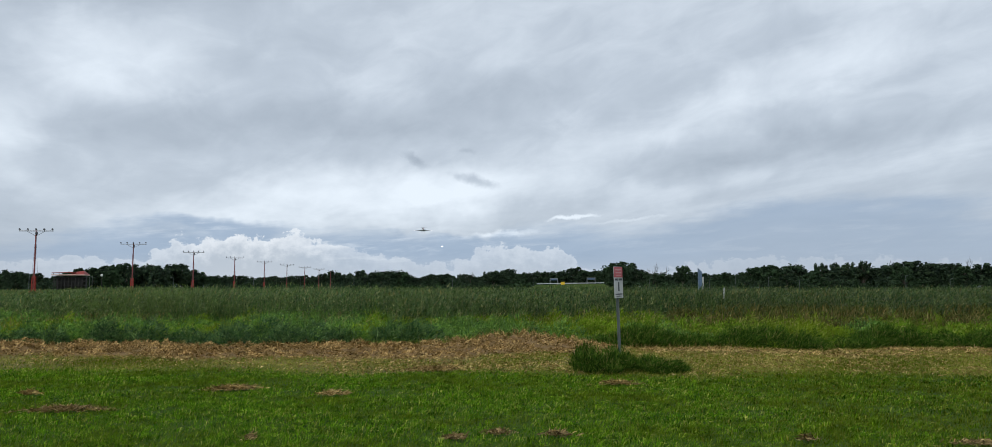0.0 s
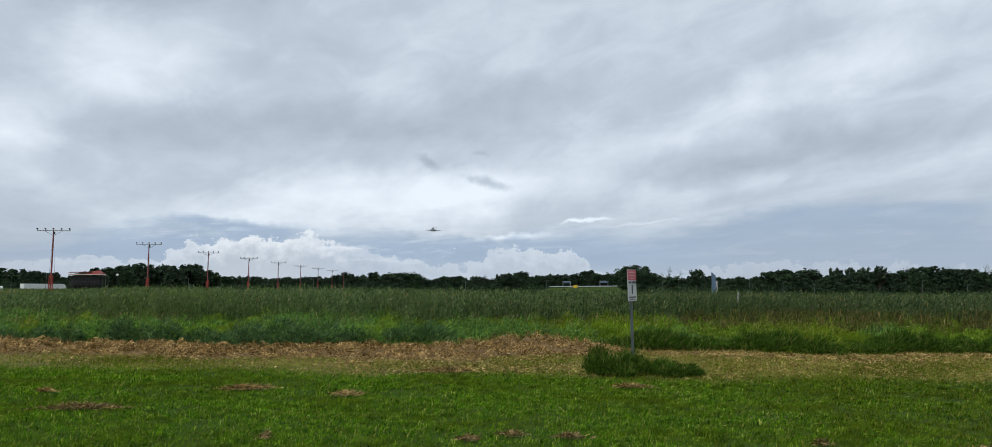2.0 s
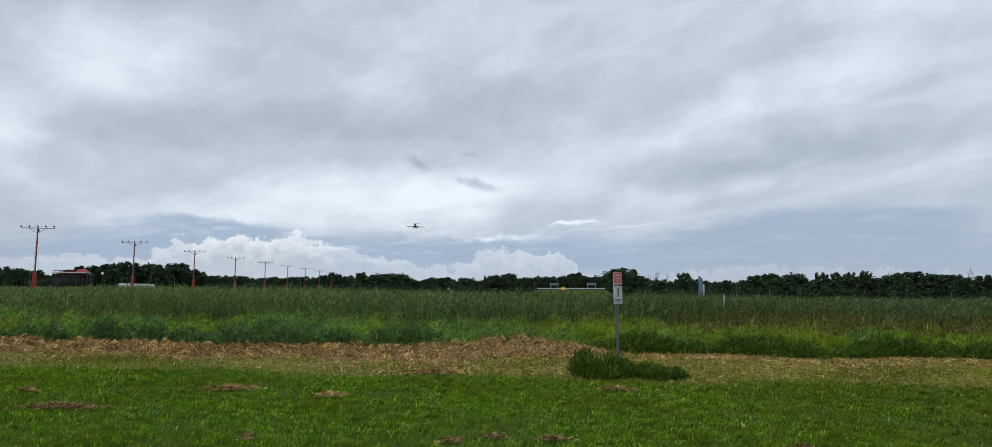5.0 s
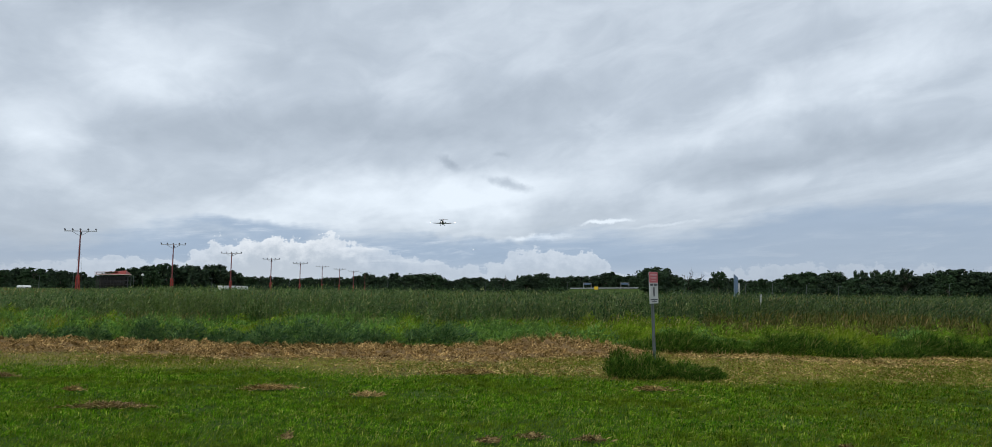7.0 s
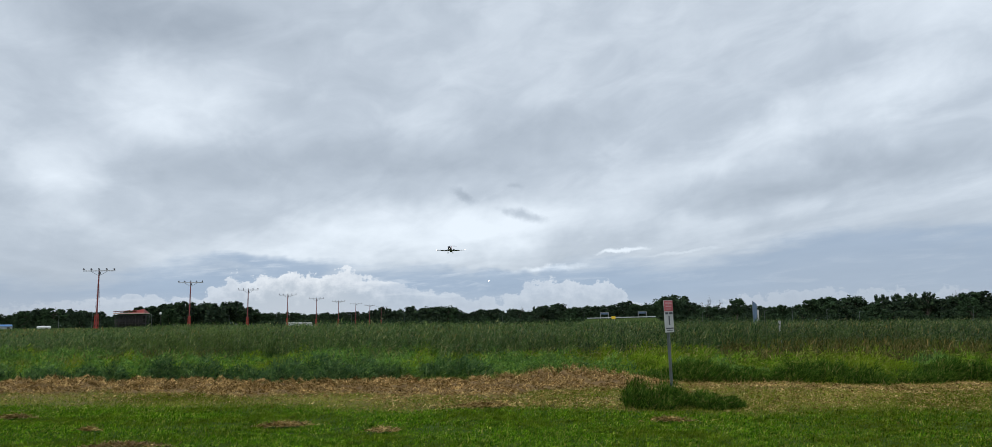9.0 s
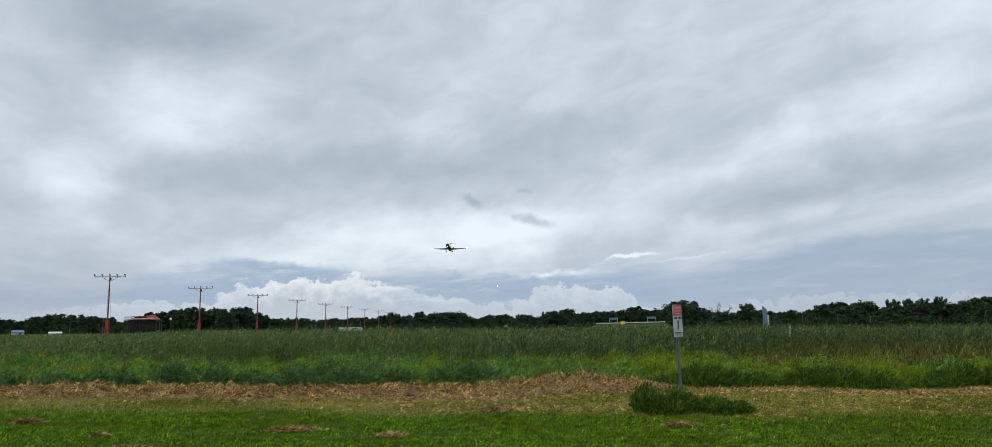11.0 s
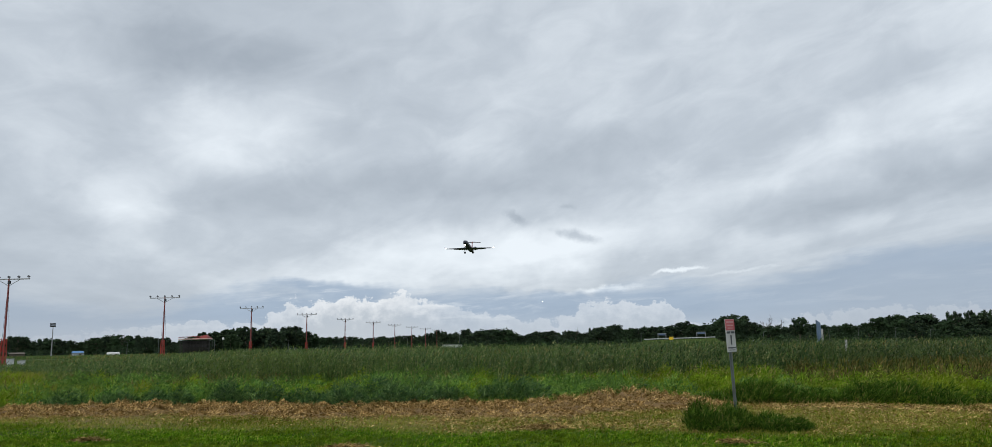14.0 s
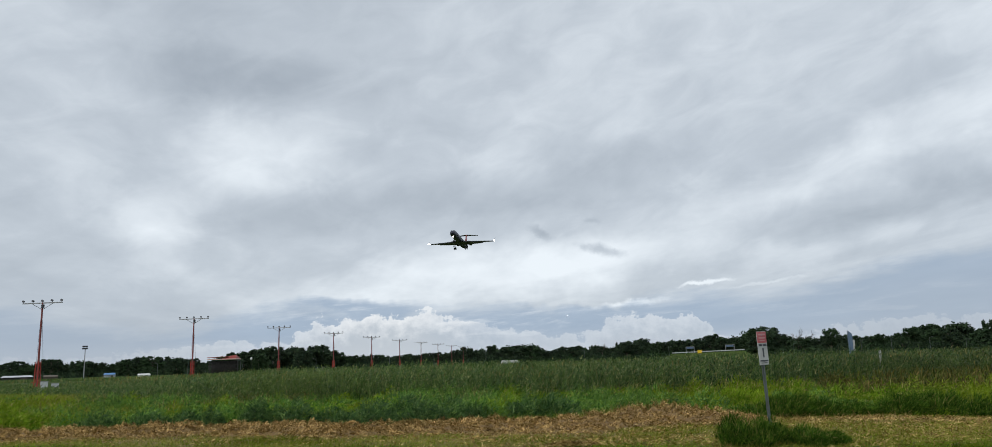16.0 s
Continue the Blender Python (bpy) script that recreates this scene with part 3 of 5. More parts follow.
def make_lawn():
    # single blades, thin on the worn spots
    x, y = wedge(640000, 5.8, 16.8, 0.92, 0.72, 1.25)
    edge = cut_edge(x)
    worn_ = smooth_noise(x, y, 2.4, 21) * smooth_noise(x, y, 0.8, 24)
    keep = (y < edge + rng.normal(0, 0.75, len(x))) & ~(in_clippings(x, y) & (rng.uniform(0, 1, len(x)) < 0.8))
    keep &= rng.uniform(0, 1, len(x)) < 0.45 + 2.6 * worn_
    x, y = x[keep], y[keep]
    swell = smooth_noise(x, y, 3.4, 22) * 0.6 + smooth_noise(x, y, 9.0, 27) * 0.6
    h = rng.uniform(0.022, 0.066, len(x)) * (0.45 + 1.05 * swell)
    w = rng.uniform(0.006, 0.011, len(x)) * np.clip(y / 9, 0.8, 1.5)
    # olive blades thicken to the right; their darker tone also holds some lens falloff
    olive = rng.uniform(0, 1, len(x)) < np.clip((x - 1.5) / 7 + 0.3 * (smooth_noise(x, y, 0.9, 26) - 0.5), 0.03, 0.9)
    for q, mat, sort in ((~olive, M_LAWN, "green"), (olive, M_OLIVE, "olive")):
        blades("lawn_grass" if mat is M_LAWN else "olive_lawn_grass", x[q], y[q], h[q], w[q], rng.uniform(0.3, 1.15, q.sum()), mat, "short " + sort + " mown grass with dry flecks", "grass")
    # the lawn goes on round and behind the viewer
    x, y = rng.uniform(-16, 16, 60000), rng.uniform(-10, 12, 60000)
    keep = (np.abs(x) > 0.70 * y) | (y < 5.9)
    x, y = x[keep], y[keep]
    blades("lawn_grass_behind", x, y, rng.uniform(0.04, 0.10, len(x)), rng.uniform(0.010, 0.018, len(x)), rng.uniform(0.1, 0.9, len(x)), M_LAWN, "short green mown grass", "grass")
    # small tufts standing above it, in uneven drifts
    count = 8000
    x, y, size, r, a, k = clumps(count, 5.8, 16.4, 11, 0.92, 0.72, 1.25, 0.05, 0.22)
    keep = (y < cut_edge(x) + 0.1) & ~in_clippings(x, y, 0.8) & (rng.uniform(0, 1, count)[k] < 0.25 + 1.1 * smooth_noise(x, y, 1.6, 28))
    x, y, r, a, k = (q[keep] for q in (x, y, r, a, k))
    tall = rng.uniform(0.035, 0.095, count)[k]
    n = len(x)
    h, w, lean = tall * rng.uniform(0.6, 1.1, n), rng.uniform(0.007, 0.012, n) * np.clip(y / 9, 0.8, 1.4), rng.uniform(0.4, 1.3, n)
    olive = rng.uniform(0, 1, count)[k] < np.clip((x - 1.5) / 7, 0.03, 0.9)
    for q, mat in ((~olive, M_LAWN), (olive, M_OLIVE)):
        tussock_blades("lawn_tufts" if mat is M_LAWN else "olive_lawn_tufts", x[q], y[q], h[q], w[q], r[q], a[q], lean[q], mat, "tufts of longer grass in the lawn", "grass")


def bank_height(x, y):
    """The windrow of raked straw heaped along the uncut edge."""
    off = y - (tall_edge(x) - 1.2)
    rise = np.exp(-(off / np.where(off < 0, 1.15, 1.1)) ** 2)
    along = np.clip(1 - (x - 2.0) / 1.5, 0.15, 1) * (0.75 + 0.55 * np.exp(-((x - 0.2) / 1.9) ** 2))
    lumps = 0.15 + 0.80 * smooth_noise(x, y * 1.4, 1.7, 36) + 0.75 * smooth_noise(x, y * 1.5, 5.0, 37) + 1.3 * (smooth_noise(x, y * 1.3, 11.0, 39) - 0.5)
    return 0.20 * rise * along * lumps


def make_windrow():
    """The matted body of the windrow."""
    bm = B()
    xs = np.arange(-22, 17.01, 0.09)
    offs = np.arange(-2.0, 2.01, 0.09)
    gx, go = np.meshgrid(xs, offs)
    gy = go + tall_edge(gx) - 1.2
    gz = land(gx, gy) + bank_height(gx, gy) - 0.045
    vs = [[bm.verts.new((gx[j, i], gy[j, i], gz[j, i])) for i in range(len(xs))] for j in range(len(offs))]
    for j in range(len(offs) - 1):
        for i in range(len(xs) - 1):
            bm.faces.new((vs[j][i], vs[j][i + 1], vs[j + 1][i + 1], vs[j + 1][i]))
    ob = part("straw_windrow", bm, M_THATCH, smooth=True)
    tagged(ob, "matted brown straw raked into a long low bank", "straw", "", "stuff")


def make_straw():
    make_windrow()
    x, y = wedge(420000, 12.5, 21.5, 0.97, 0.75)
    lo, hi = cut_edge(x) - 0.2, tall_edge(x) + 0.5
    p = np.clip((y - lo) / 0.9, 0, 1) * np.clip((hi - y) / 0.4, 0, 1)
    heap = smooth_noise(x, y, 1.5, 31) * 0.6 + smooth_noise(x, y, 4.2, 32) * 0.4
    rise = bank_height(x, y)
    pit = np.clip(1.5 * (smooth_noise(x, y * 1.3, 11.0, 39) * 0.6 + smooth_noise(x, y * 1.5, 5.0, 37) * 0.4) - 0.1, 0.12, 1)
    # thick on the bank, in drifts before it, thin where the strip is greener
    amount = 0.02 + 0.13 * np.clip((x - 2) / 3, 0, 1) + 8.0 * rise * pit + 0.35 * np.clip(rise * 20 - 0.2, 0, 1) + 0.9 * np.clip(heap - 0.54, 0, 1) * np.clip(1 - (x - 2) / 5, 0.3, 1) * np.clip((x + 7) / 5, 0.15, 1) * np.clip((y - lo) / 2.0, 0.1, 1) + 0.34 * np.exp(-((x + 0.2) / 2.2) ** 2 - ((y - 15.6) / 1.1) ** 2)
    keep = rng.uniform(0, 1, len(x)) < p * amount
    x, y, heap, rise = x[keep], y[keep], heap[keep], rise[keep]
    n = len(x)
    lift = rise + rng.uniform(0.0, 1, n) * (0.010 + 0.03 * heap + 0.15 * rise)
    high = rng.uniform(0, 1, n) < np.clip(rise * 13 - 0.2, 0, 0.85)
    for q, mat, name, label in ((~high, M_STRAW, "cut_straw", "pale dry cut grass lying in swathes"), (high, M_THATCHBITS, "bank_straw", "brown tangled straw on the raked bank")):
        flat_bits(name, x[q], y[q], rng.uniform(0.03, 0.10, q.sum()), rng.uniform(0.009, 0.019, q.sum()), 0.30 if mat is M_STRAW else 0.6, mat, label, "straw", lift[q])
    # the clippings on the lawn
    xs, ys, ls = [], [], []
    for cx, cy, a, b, turn in CLIPPINGS:
        k = int(11000 * a * b) + 70
        u, v = rng.normal(0, 0.45, k), rng.normal(0, 0.45, k)
        c, s = math.cos(radians(turn)), math.sin(radians(turn))
        xs.append(cx + u * a * c - v * b * s)
        ys.append(cy + u * a * s + v * b * c)
        ls.append(rng.uniform(0.0, 0.06, k) * np.exp(-(u * u + v * v)))
    x, y, lift = np.concatenate(xs), np.concatenate(ys), np.concatenate(ls)
    n = len(x)
    pale = rng.uniform(0, 1, n) < np.clip((y - 8.5) / 4, 0.15, 0.8)
    for q, mat in ((~pale, M_CLIPPINGS), (pale, M_STRAW)):
        flat_bits("grass_clippings", x[q], y[q], rng.uniform(0.04, 0.13, q.sum()) * np.clip(y[q] / 12, 0.6, 1), rng.uniform(0.005, 0.010, q.sum()), 0.40, mat, "small heaps of dried mower clippings", "clippings", lift[q] + 0.02)
    # yellowing regrowth between
    x, y = wedge(380000, 12.8, 21.5, 0.97, 0.75)
    lo, hi = cut_edge(x) - 0.5, tall_edge(x) + 0.4
    p = np.clip((y - lo) / 1.2, 0, 1) * (y < hi) * (0.55 + 0.45 * np.clip((x + 1) / 6, 0, 1)) * (0.5 + smooth_noise(x, y, 1.2, 35)) * np.clip(1.15 - 9 * bank_height(x, y), 0.04, 1)
    keep = rng.uniform(0, 1, len(x)) < p
    x, y = x[keep], y[keep]
    n = len(x)
    green = rng.uniform(0, 1, n) < np.clip(1.1 * smooth_noise(x, y, 1.1, 38) - 0.22, 0, 1)
    for q, mat in ((green, M_OLIVE), (~green, M_YELLOW)):
        blades("stubble_grass", x[q], y[q], rng.uniform(0.03, 0.11, q.sum()), rng.uniform(0.007, 0.013, q.sum()), rng.uniform(0.2, 1.0, q.sum()), mat, "yellow-green stubble growing through straw", "grass")


def mound_blades(name, mounds, mat, label, category, width=0.025, wind=(0.28, -0.06), leaf=0.135, upright=0.40):
    """Domes of grass thatched with short bent leaves. mounds: x, y, radius, height, leaves."""
    m = np.array(mounds, float)
    k = np.repeat(np.arange(len(m)), m[:, 4].astype(int))
    n = len(k)
    a, r = rng.uniform(0, math.tau, n), np.sqrt(rng.uniform(0, 1, n))
    rad, hgt = m[k, 2], m[k, 3]
    shell = rng.uniform(0, 1, n) ** 0.45
    # several tufts to a dome
    knot = 0.72 + 0.56 * smooth_noise(m[k, 0] + np.cos(a) * r * rad, m[k, 1] + np.sin(a) * r * rad, 6.5, 48)
    z = hgt * (1 - 0.6 * r * r) * shell * knot
    x, y = m[k, 0] + np.cos(a) * r * rad, m[k, 1] + np.sin(a) * r * rad * 0.8
    length = leaf * rng.uniform(0.45, 1.35, n) * np.clip(hgt / 0.5, 0.55, 1.3)
    b = a + rng.normal(0, 1.3, n)
    d = np.stack([np.cos(b) * rng.uniform(0.2, 0.9, n) + wind[0], np.sin(b) * rng.uniform(0.2, 0.9, n) + wind[1], upright + rng.normal(0, 0.45, n)], 1)
    d *= (length / np.linalg.norm(d, axis=1))[:, None]
    side = np.cross(d, rng.normal(0, 1, (n, 3)))
    side *= (rng.uniform(0.55, 1.25, n) * width / 2 * np.clip(y / 22, 0.75, 1.5) / np.maximum(np.linalg.norm(side, axis=1), 1e-6))[:, None]
    root = np.stack([x, y, land(x, y) + np.maximum(z - length * 0.3, 0.0)], 1)
    tip = root + d
    tip[:, 2] = np.maximum(tip[:, 2], 0.03)
    v = np.stack([root - side, root + side, tip], 1).reshape(-1, 3)
    return raw_mesh(name, v, 3, np.arange(3 * n).reshape(n, 3), mat, label, category)


# The thick dark clumps that overhang the straw: x, distance behind the uncut edge, radius, height
DARK_CLUMPS = (
    (-15.0, 0.3, 0.7, 0.50), (-13.3, 0.1, 0.65, 0.52), (-12.4, 0.4, 0.5, 0.42), (-10.2, -0.15, 0.42, 0.66), (-9.7, 0.5, 0.6, 0.50), (-8.9, -0.1, 0.50, 0.62),
    (-8.2, 0.4, 0.5, 0.46), (-7.5, 0.0, 0.55, 0.42), (-6.5, 0.0, 0.60, 0.64), (-6.0, 0.6, 0.60, 0.72), (-5.3, -0.1, 0.55, 0.66), (-4.7, 0.2, 0.60, 0.60),
    (-4.1, 0.6, 0.5, 0.48), (-2.9, 1.9, 0.60, 0.62), (-2.1, 2.1, 0.65, 0.58), (-10.9, 0.7, 0.5, 0.50), (-7.0, 1.3, 0.7, 0.62), (-11.6, 0.0, 0.45, 0.46),
)


def make_meadow():
    g = np.random.default_rng(45)
    sets = {"dock": [], "clump": [], "weed": [], "meadow": [], "bright": [], "front": []}
    for x, back, rad, h in DARK_CLUMPS:
        y = float(tall_edge(np.array([x]))[0]) + back - 0.35
        sets["clump"].append((x, y, rad, h * 1.22, 1100))
        for _ in range(1):
            sets["clump"].append((x + g.normal(0, rad * 0.7), y + g.uniform(0, 0.5), rad * g.uniform(0.35, 0.6), h * g.uniform(0.6, 1.0), 340))
    for _ in range(1500):
        y = float(np.sqrt(g.uniform(19.4**2, 36.5**2)))
        x = float(g.uniform(-0.99, 0.77)) * y
        e = float(tall_edge(np.array([x]))[0])
        if y < e + 0.15:
            continue
        px, py = np.array([x]), np.array([y])
        weedy = float(smooth_noise(px, py, 0.50, 43)[0]) + 0.42 * min(0.4, max(-0.7, -x / 6)) - 0.16 * min(1, max(0, (y - 24) / 6)) + g.uniform(-0.2, 0.2)
        rise = float(smooth_noise(px, py, 0.8, 41)[0])
        h = (0.30 + 0.42 * rise) * g.uniform(0.42, 1.32) * min(1.0, 0.72 + (y - e) * 0.3)
        kind = "weed" if weedy > 0.50 else ("bright" if g.uniform() < (0.55 if x > 0 else 0.3) else "meadow")
        if x > 0.22 * y and y > 25.0 and g.uniform() < 0.65:
            kind = "dock"
        sets[kind].append((x, y, g.uniform(0.32, 0.88), h, int(380 * min(1.2, 25 / y))))
    # the dense wall of grass where the straw bank thins out; its dark colour stands for shade
    for i in range(210):
        x = float(g.uniform(2.6, 17.0))
        e = float(tall_edge(np.array([x]))[0])
        swell = 0.86 + 0.28 * math.sin(x * 1.9 + 0.6) + 0.12 * math.sin(x * 5.1)
        sets["front"].append((x, e + g.uniform(-0.05, 0.75), g.uniform(0.22, 0.42), 0.52 * swell * g.uniform(0.85, 1.12) * min(1, 0.55 + (x - 2.6) * 0.4), 300))
    mound_blades("broad_weeds", sets["weed"], M_WEED, "dark blue-green rank grass in thick overhanging clumps", "weeds", 0.028)
    mound_blades("dock_clumps", sets["dock"], M_BROWN, "brown and olive dock clumps in the meadow", "weeds", 0.028)
    mound_blades("dark_clumps", sets["clump"], M_CLUMP, "dark blue-green grass clumps overhanging the straw", "weeds", 0.026)
    mound_blades("meadow_grass", sets["meadow"], M_MEADOW, "uncut green meadow grass in bending tussocks", "grass")
    mound_blades("bright_meadow_grass", sets["bright"], M_BRIGHT, "uncut yellow-green meadow grass in bending tussocks", "grass")
    # darker tuft colour carries the shade on this front face
    mound_blades("meadow_front", sets["front"], M_TUFT, "dense green grass at the uncut edge, coloured dark for its shaded face", "grass", 0.021, (0.40, -0.1), 0.17, 0.70)
    # lower growth between the tussocks
    x, y = wedge(60000, 18.5, 37.0, 0.99, 0.76, 1.2)
    keep = y > tall_edge(x)
    x, y = x[keep], y[keep]
    n = len(x)
    blades("meadow_undergrowth", x, y, rng.uniform(0.12, 0.36, n), rng.uniform(0.012, 0.022, n), rng.uniform(0.3, 0.9, n), M_MEADOW, "shorter green grass between the tussocks", "grass")
    # dead stalks standing and pressed over along the straw bank
    x, y = wedge(60000, 18.0, 23.0, 0.99, 0.76)
    mid_ = np.exp(-((x - 0.1) / 2.1) ** 2)
    keep = (np.abs(y - tall_edge(x) + 0.15) < 0.55 + 0.3 * mid_) & (rng.uniform(0, 1, len(x)) < (np.clip(0.95 - x / 9, 0.16, 1) * smooth_noise(x, y, 0.9, 46) * 1.2 + 0.5 * mid_) * 0.6)
    x, y = x[keep], y[keep]
    n = len(x)
    blades("dry_stalks", x, y, rng.uniform(0.10, 0.24, n) * (1 + 0.6 * np.exp(-((x - 0.1) / 2.1) ** 2)), rng.uniform(0.007, 0.013, n), rng.uniform(0.3, 1.0, n), M_THATCHBITS, "dead brown stalks leaning out of the uncut edge", "straw", 2, (0.25, -0.5), land(x, y) + bank_height(x, y) - 0.03)
    # flowering grass above the rest
    x, y = wedge(9000, 21.0, 36.0, 0.99, 0.76)
    keep = (rng.uniform(0, 1, len(x)) < np.clip(smooth_noise(x, y, 0.45, 47) * 1.9 - 0.85, 0, 1)) & (y > tall_edge(x) + 3.0)
    x, y = x[keep], y[keep]
    n = len(x)
    blades("grass_seed_heads", x, y, rng.uniform(0.12, 0.34, n), rng.uniform(0.014, 0.024, n), rng.uniform(0.5, 1.3, n), M_SEED, "buff seed heads standing over the meadow", "grass", 2, (0.5, 0), rng.uniform(0.30, 0.62, n))


def reed_density(x, y):
    left = np.clip((x + (0.76 + 0.25 * np.clip((y - 42) / 18, 0, 1)) * y + 3 * smooth_noise(x, y, 0.25, 55)) / 5.0, 0, 1)
    front = 30.5 + 3.5 * (smooth_noise(x, y * 0, 0.22, 51) - 0.5) + 3.0 * np.clip(x / 20, 0, 1.2)
    return np.clip((y - front) / 3.0, 0, 1) * left


def leaf_cloud(centres, sizes, count, leaf, g):
    """Leaf sprays scattered through lobes, thickest near their outsides."""
    k = g.integers(0, len(centres), count)
    d = g.normal(0, 1, (count, 3))
    d /= np.linalg.norm(d, axis=1)[:, None]
    p = centres[k] + d * (sizes[k] * g.uniform(0.35, 1.0, count) ** 0.5)[:, None]
    a, b = g.normal(0, 1, (count, 3)), g.normal(0, 1, (count, 3))
    a /= np.linalg.norm(a, axis=1)[:, None]
    b -= a * (a * b).sum(1)[:, None]
    b /= np.linalg.norm(b, axis=1)[:, None]
    s = leaf * g.uniform(0.5, 1.25, count)
    a, b = a * s[:, None], b * (s * 0.62)[:, None]
    v = np.stack([p - a, p - b * 0.9 + a * 0.1, p + a, p + b], 1).reshape(-1, 3)
    i = np.arange(count)[:, None] * 4
    return v, np.concatenate([i + [[0, 1, 2]], i + [[0, 2, 3]]], 1).reshape(-1, 3)


def make_reeds():
    for name, count, y0, y1, seg, wide, leafy in (("reeds", 52000, 29.0, 48.0, 2, 1.0, 7), ("distant_reeds", 70000, 48.0, 110.0, 1, 2.0, 4)):
        x, y = wedge(count, y0, y1, 1.05, 0.80, 1.35)
        d = reed_density(x, y)
        keep = rng.uniform(0, 1, len(x)) < d
        x, y, d = x[keep], y[keep], d[keep]
        n = len(x)
        h = (1.42 + 0.40 * smooth_noise(x, y, 0.35, 53)) * rng.uniform(0.62, 1.07, n) * (0.55 + 0.45 * d) * np.clip(1.0 + (x + 0.50 * y) / (0.55 * y), 0.5, 1)
        w = rng.uniform(0.009, 0.016, n) * wide
        # the darker reeds take over towards the right
        dark = rng.uniform(0, 1, n) < np.clip((x / y + 0.35) * 1.5, 0.10, 0.93)
        for q, mat, sort in ((~dark, M_REED, "green"), (dark, M_DARKREED, "dark green")):
            blades(name if mat is M_REED else name.replace("reeds", "dark_reeds"), x[q], y[q], h[q], w[q], rng.uniform(0.05, 0.45, q.sum()), mat, "dense " + sort + " reed stems", "reeds", seg, (0.6, 0))
            # arching leaves set along the stems
            k = np.repeat(np.nonzero(q)[0], leafy)
            z0 = h[k] * rng.uniform(0.30, 0.95, len(k))
            blades(name.replace("reeds", "reed_leaves" if mat is M_REED else "cattail_leaves"), x[k] + 0.05, y[k] + rng.normal(0, 0.04, len(k)), rng.uniform(0.08, 0.22, len(k)), rng.uniform(0.024, 0.046, len(k)) * wide,
                   rng.uniform(0.4, 1.8, len(k)), mat, "arching " + sort + " reed leaves", "reeds", 1, (0.5, -0.1), z0)
    x, y = wedge(5000, 30.0, 60.0, 1.05, 0.80)
    keep = rng.uniform(0, 1, len(x)) < reed_density(x, y) * 0.8 * smooth_noise(x, y, 0.3, 58)
    x, y = x[keep], y[keep]
    n = len(x)
    blades("reed_plumes", x, y, rng.uniform(0.10, 0.26, n), rng.uniform(0.02, 0.04, n), rng.uniform(0.1, 0.6, n), M_SEED, "brownish plumes on the reed tops", "reeds", 2, (0.6, 0), rng.uniform(0.9, 1.38, n))
    # rank grass in front of the reeds' thin end, and brown docks before the thick one
    x, y = wedge(34000, 23.0, 44.0, 1.0, -0.42)
    keep = rng.uniform(0, 1, len(x)) < np.clip((-x / y - 0.45) * 5, 0, 1) * (0.4 + 0.8 * smooth_noise(x, y, 0.5, 63))
    x, y = x[keep], y[keep]
    n = len(x)
    blades("yellow_rank_grass", x, y, rng.uniform(0.30, 0.62, n), rng.uniform(0.014, 0.026, n), rng.uniform(0.4, 1.1, n), M_YELLOW, "tall yellow-green rank grass before the reeds", "grass", 2, (0.3, -0.1))
    x, y = wedge(22000, 25.0, 38.0, -0.22, 0.78)
    keep = rng.uniform(0, 1, len(x)) < np.clip(smooth_noise(x, y, 0.45, 64) * 2.2 - 0.6, 0, 1) * np.clip((x / y - 0.22) * 6, 0, 1)
    x, y = x[keep], y[keep]
    n = len(x)
    blades("brown_docks", x, y, rng.uniform(0.10, 0.32, n), rng.uniform(0.020, 0.040, n), rng.uniform(0.2, 1.1, n), M_BROWN, "brown seeding dock stalks among the grass", "weeds", 2, (0.3, 0), rng.uniform(0.25, 0.75, n))
    # long grass before the far huts
    x, y = wedge(16000, 205.0, 246.0, 1.05, -0.50)
    n = len(x)
    blades("far_long_grass", x, y, rng.uniform(0.5, 1.15, n), rng.uniform(0.10, 0.22, n), rng.uniform(0.1, 0.6, n), M_REED, "long grass along the far road", "grass", 1)
    # rank grass where the reeds end
    x, y = wedge(60000, 34.0, 75.0, 1.05, -0.50)
    keep = reed_density(x, y) < 0.6
    x, y = x[keep], y[keep]
    n = len(x)
    blades("rank_grass", x, y, rng.uniform(0.25, 0.75, n) * np.clip(1.5 - y / 75, 0.4, 1), rng.uniform(0.02, 0.045, n), rng.uniform(0.1, 0.7, n), M_YELLOW, "yellowing rank grass at the marsh edge", "grass", 1)


def make_tuft():
    """The uncut clump left round the sign's foot."""
    mounds = []
    g = np.random.default_rng(62)
    for _ in range(46):
        u, v = g.uniform(-1, 1), g.uniform(-1, 1)
        if u * u + v * v > 1:
            continue
        h = 0.44 * np.clip(1.1 - 0.42 * (u + 0.5), 0.42, 1.1) * np.clip(1.2 - 0.45 * (u * u + v * v), 0.5, 1) * g.uniform(0.8, 1.12)
        mounds.append((2.54 + u * 1.20 + 0.1 * v, 14.80 + v * 0.50, g.uniform(0.16, 0.30), h, 420))
    mound_blades("grass_tuft", mounds, M_TUFT, "tall uncut green grass tuft round a signpost", "grass", 0.020, (0.2, -0.1), 0.15, 0.8)


make_lawn()
make_straw()
make_meadow()
make_reeds()
make_tuft()

# ---- the warning sign ----


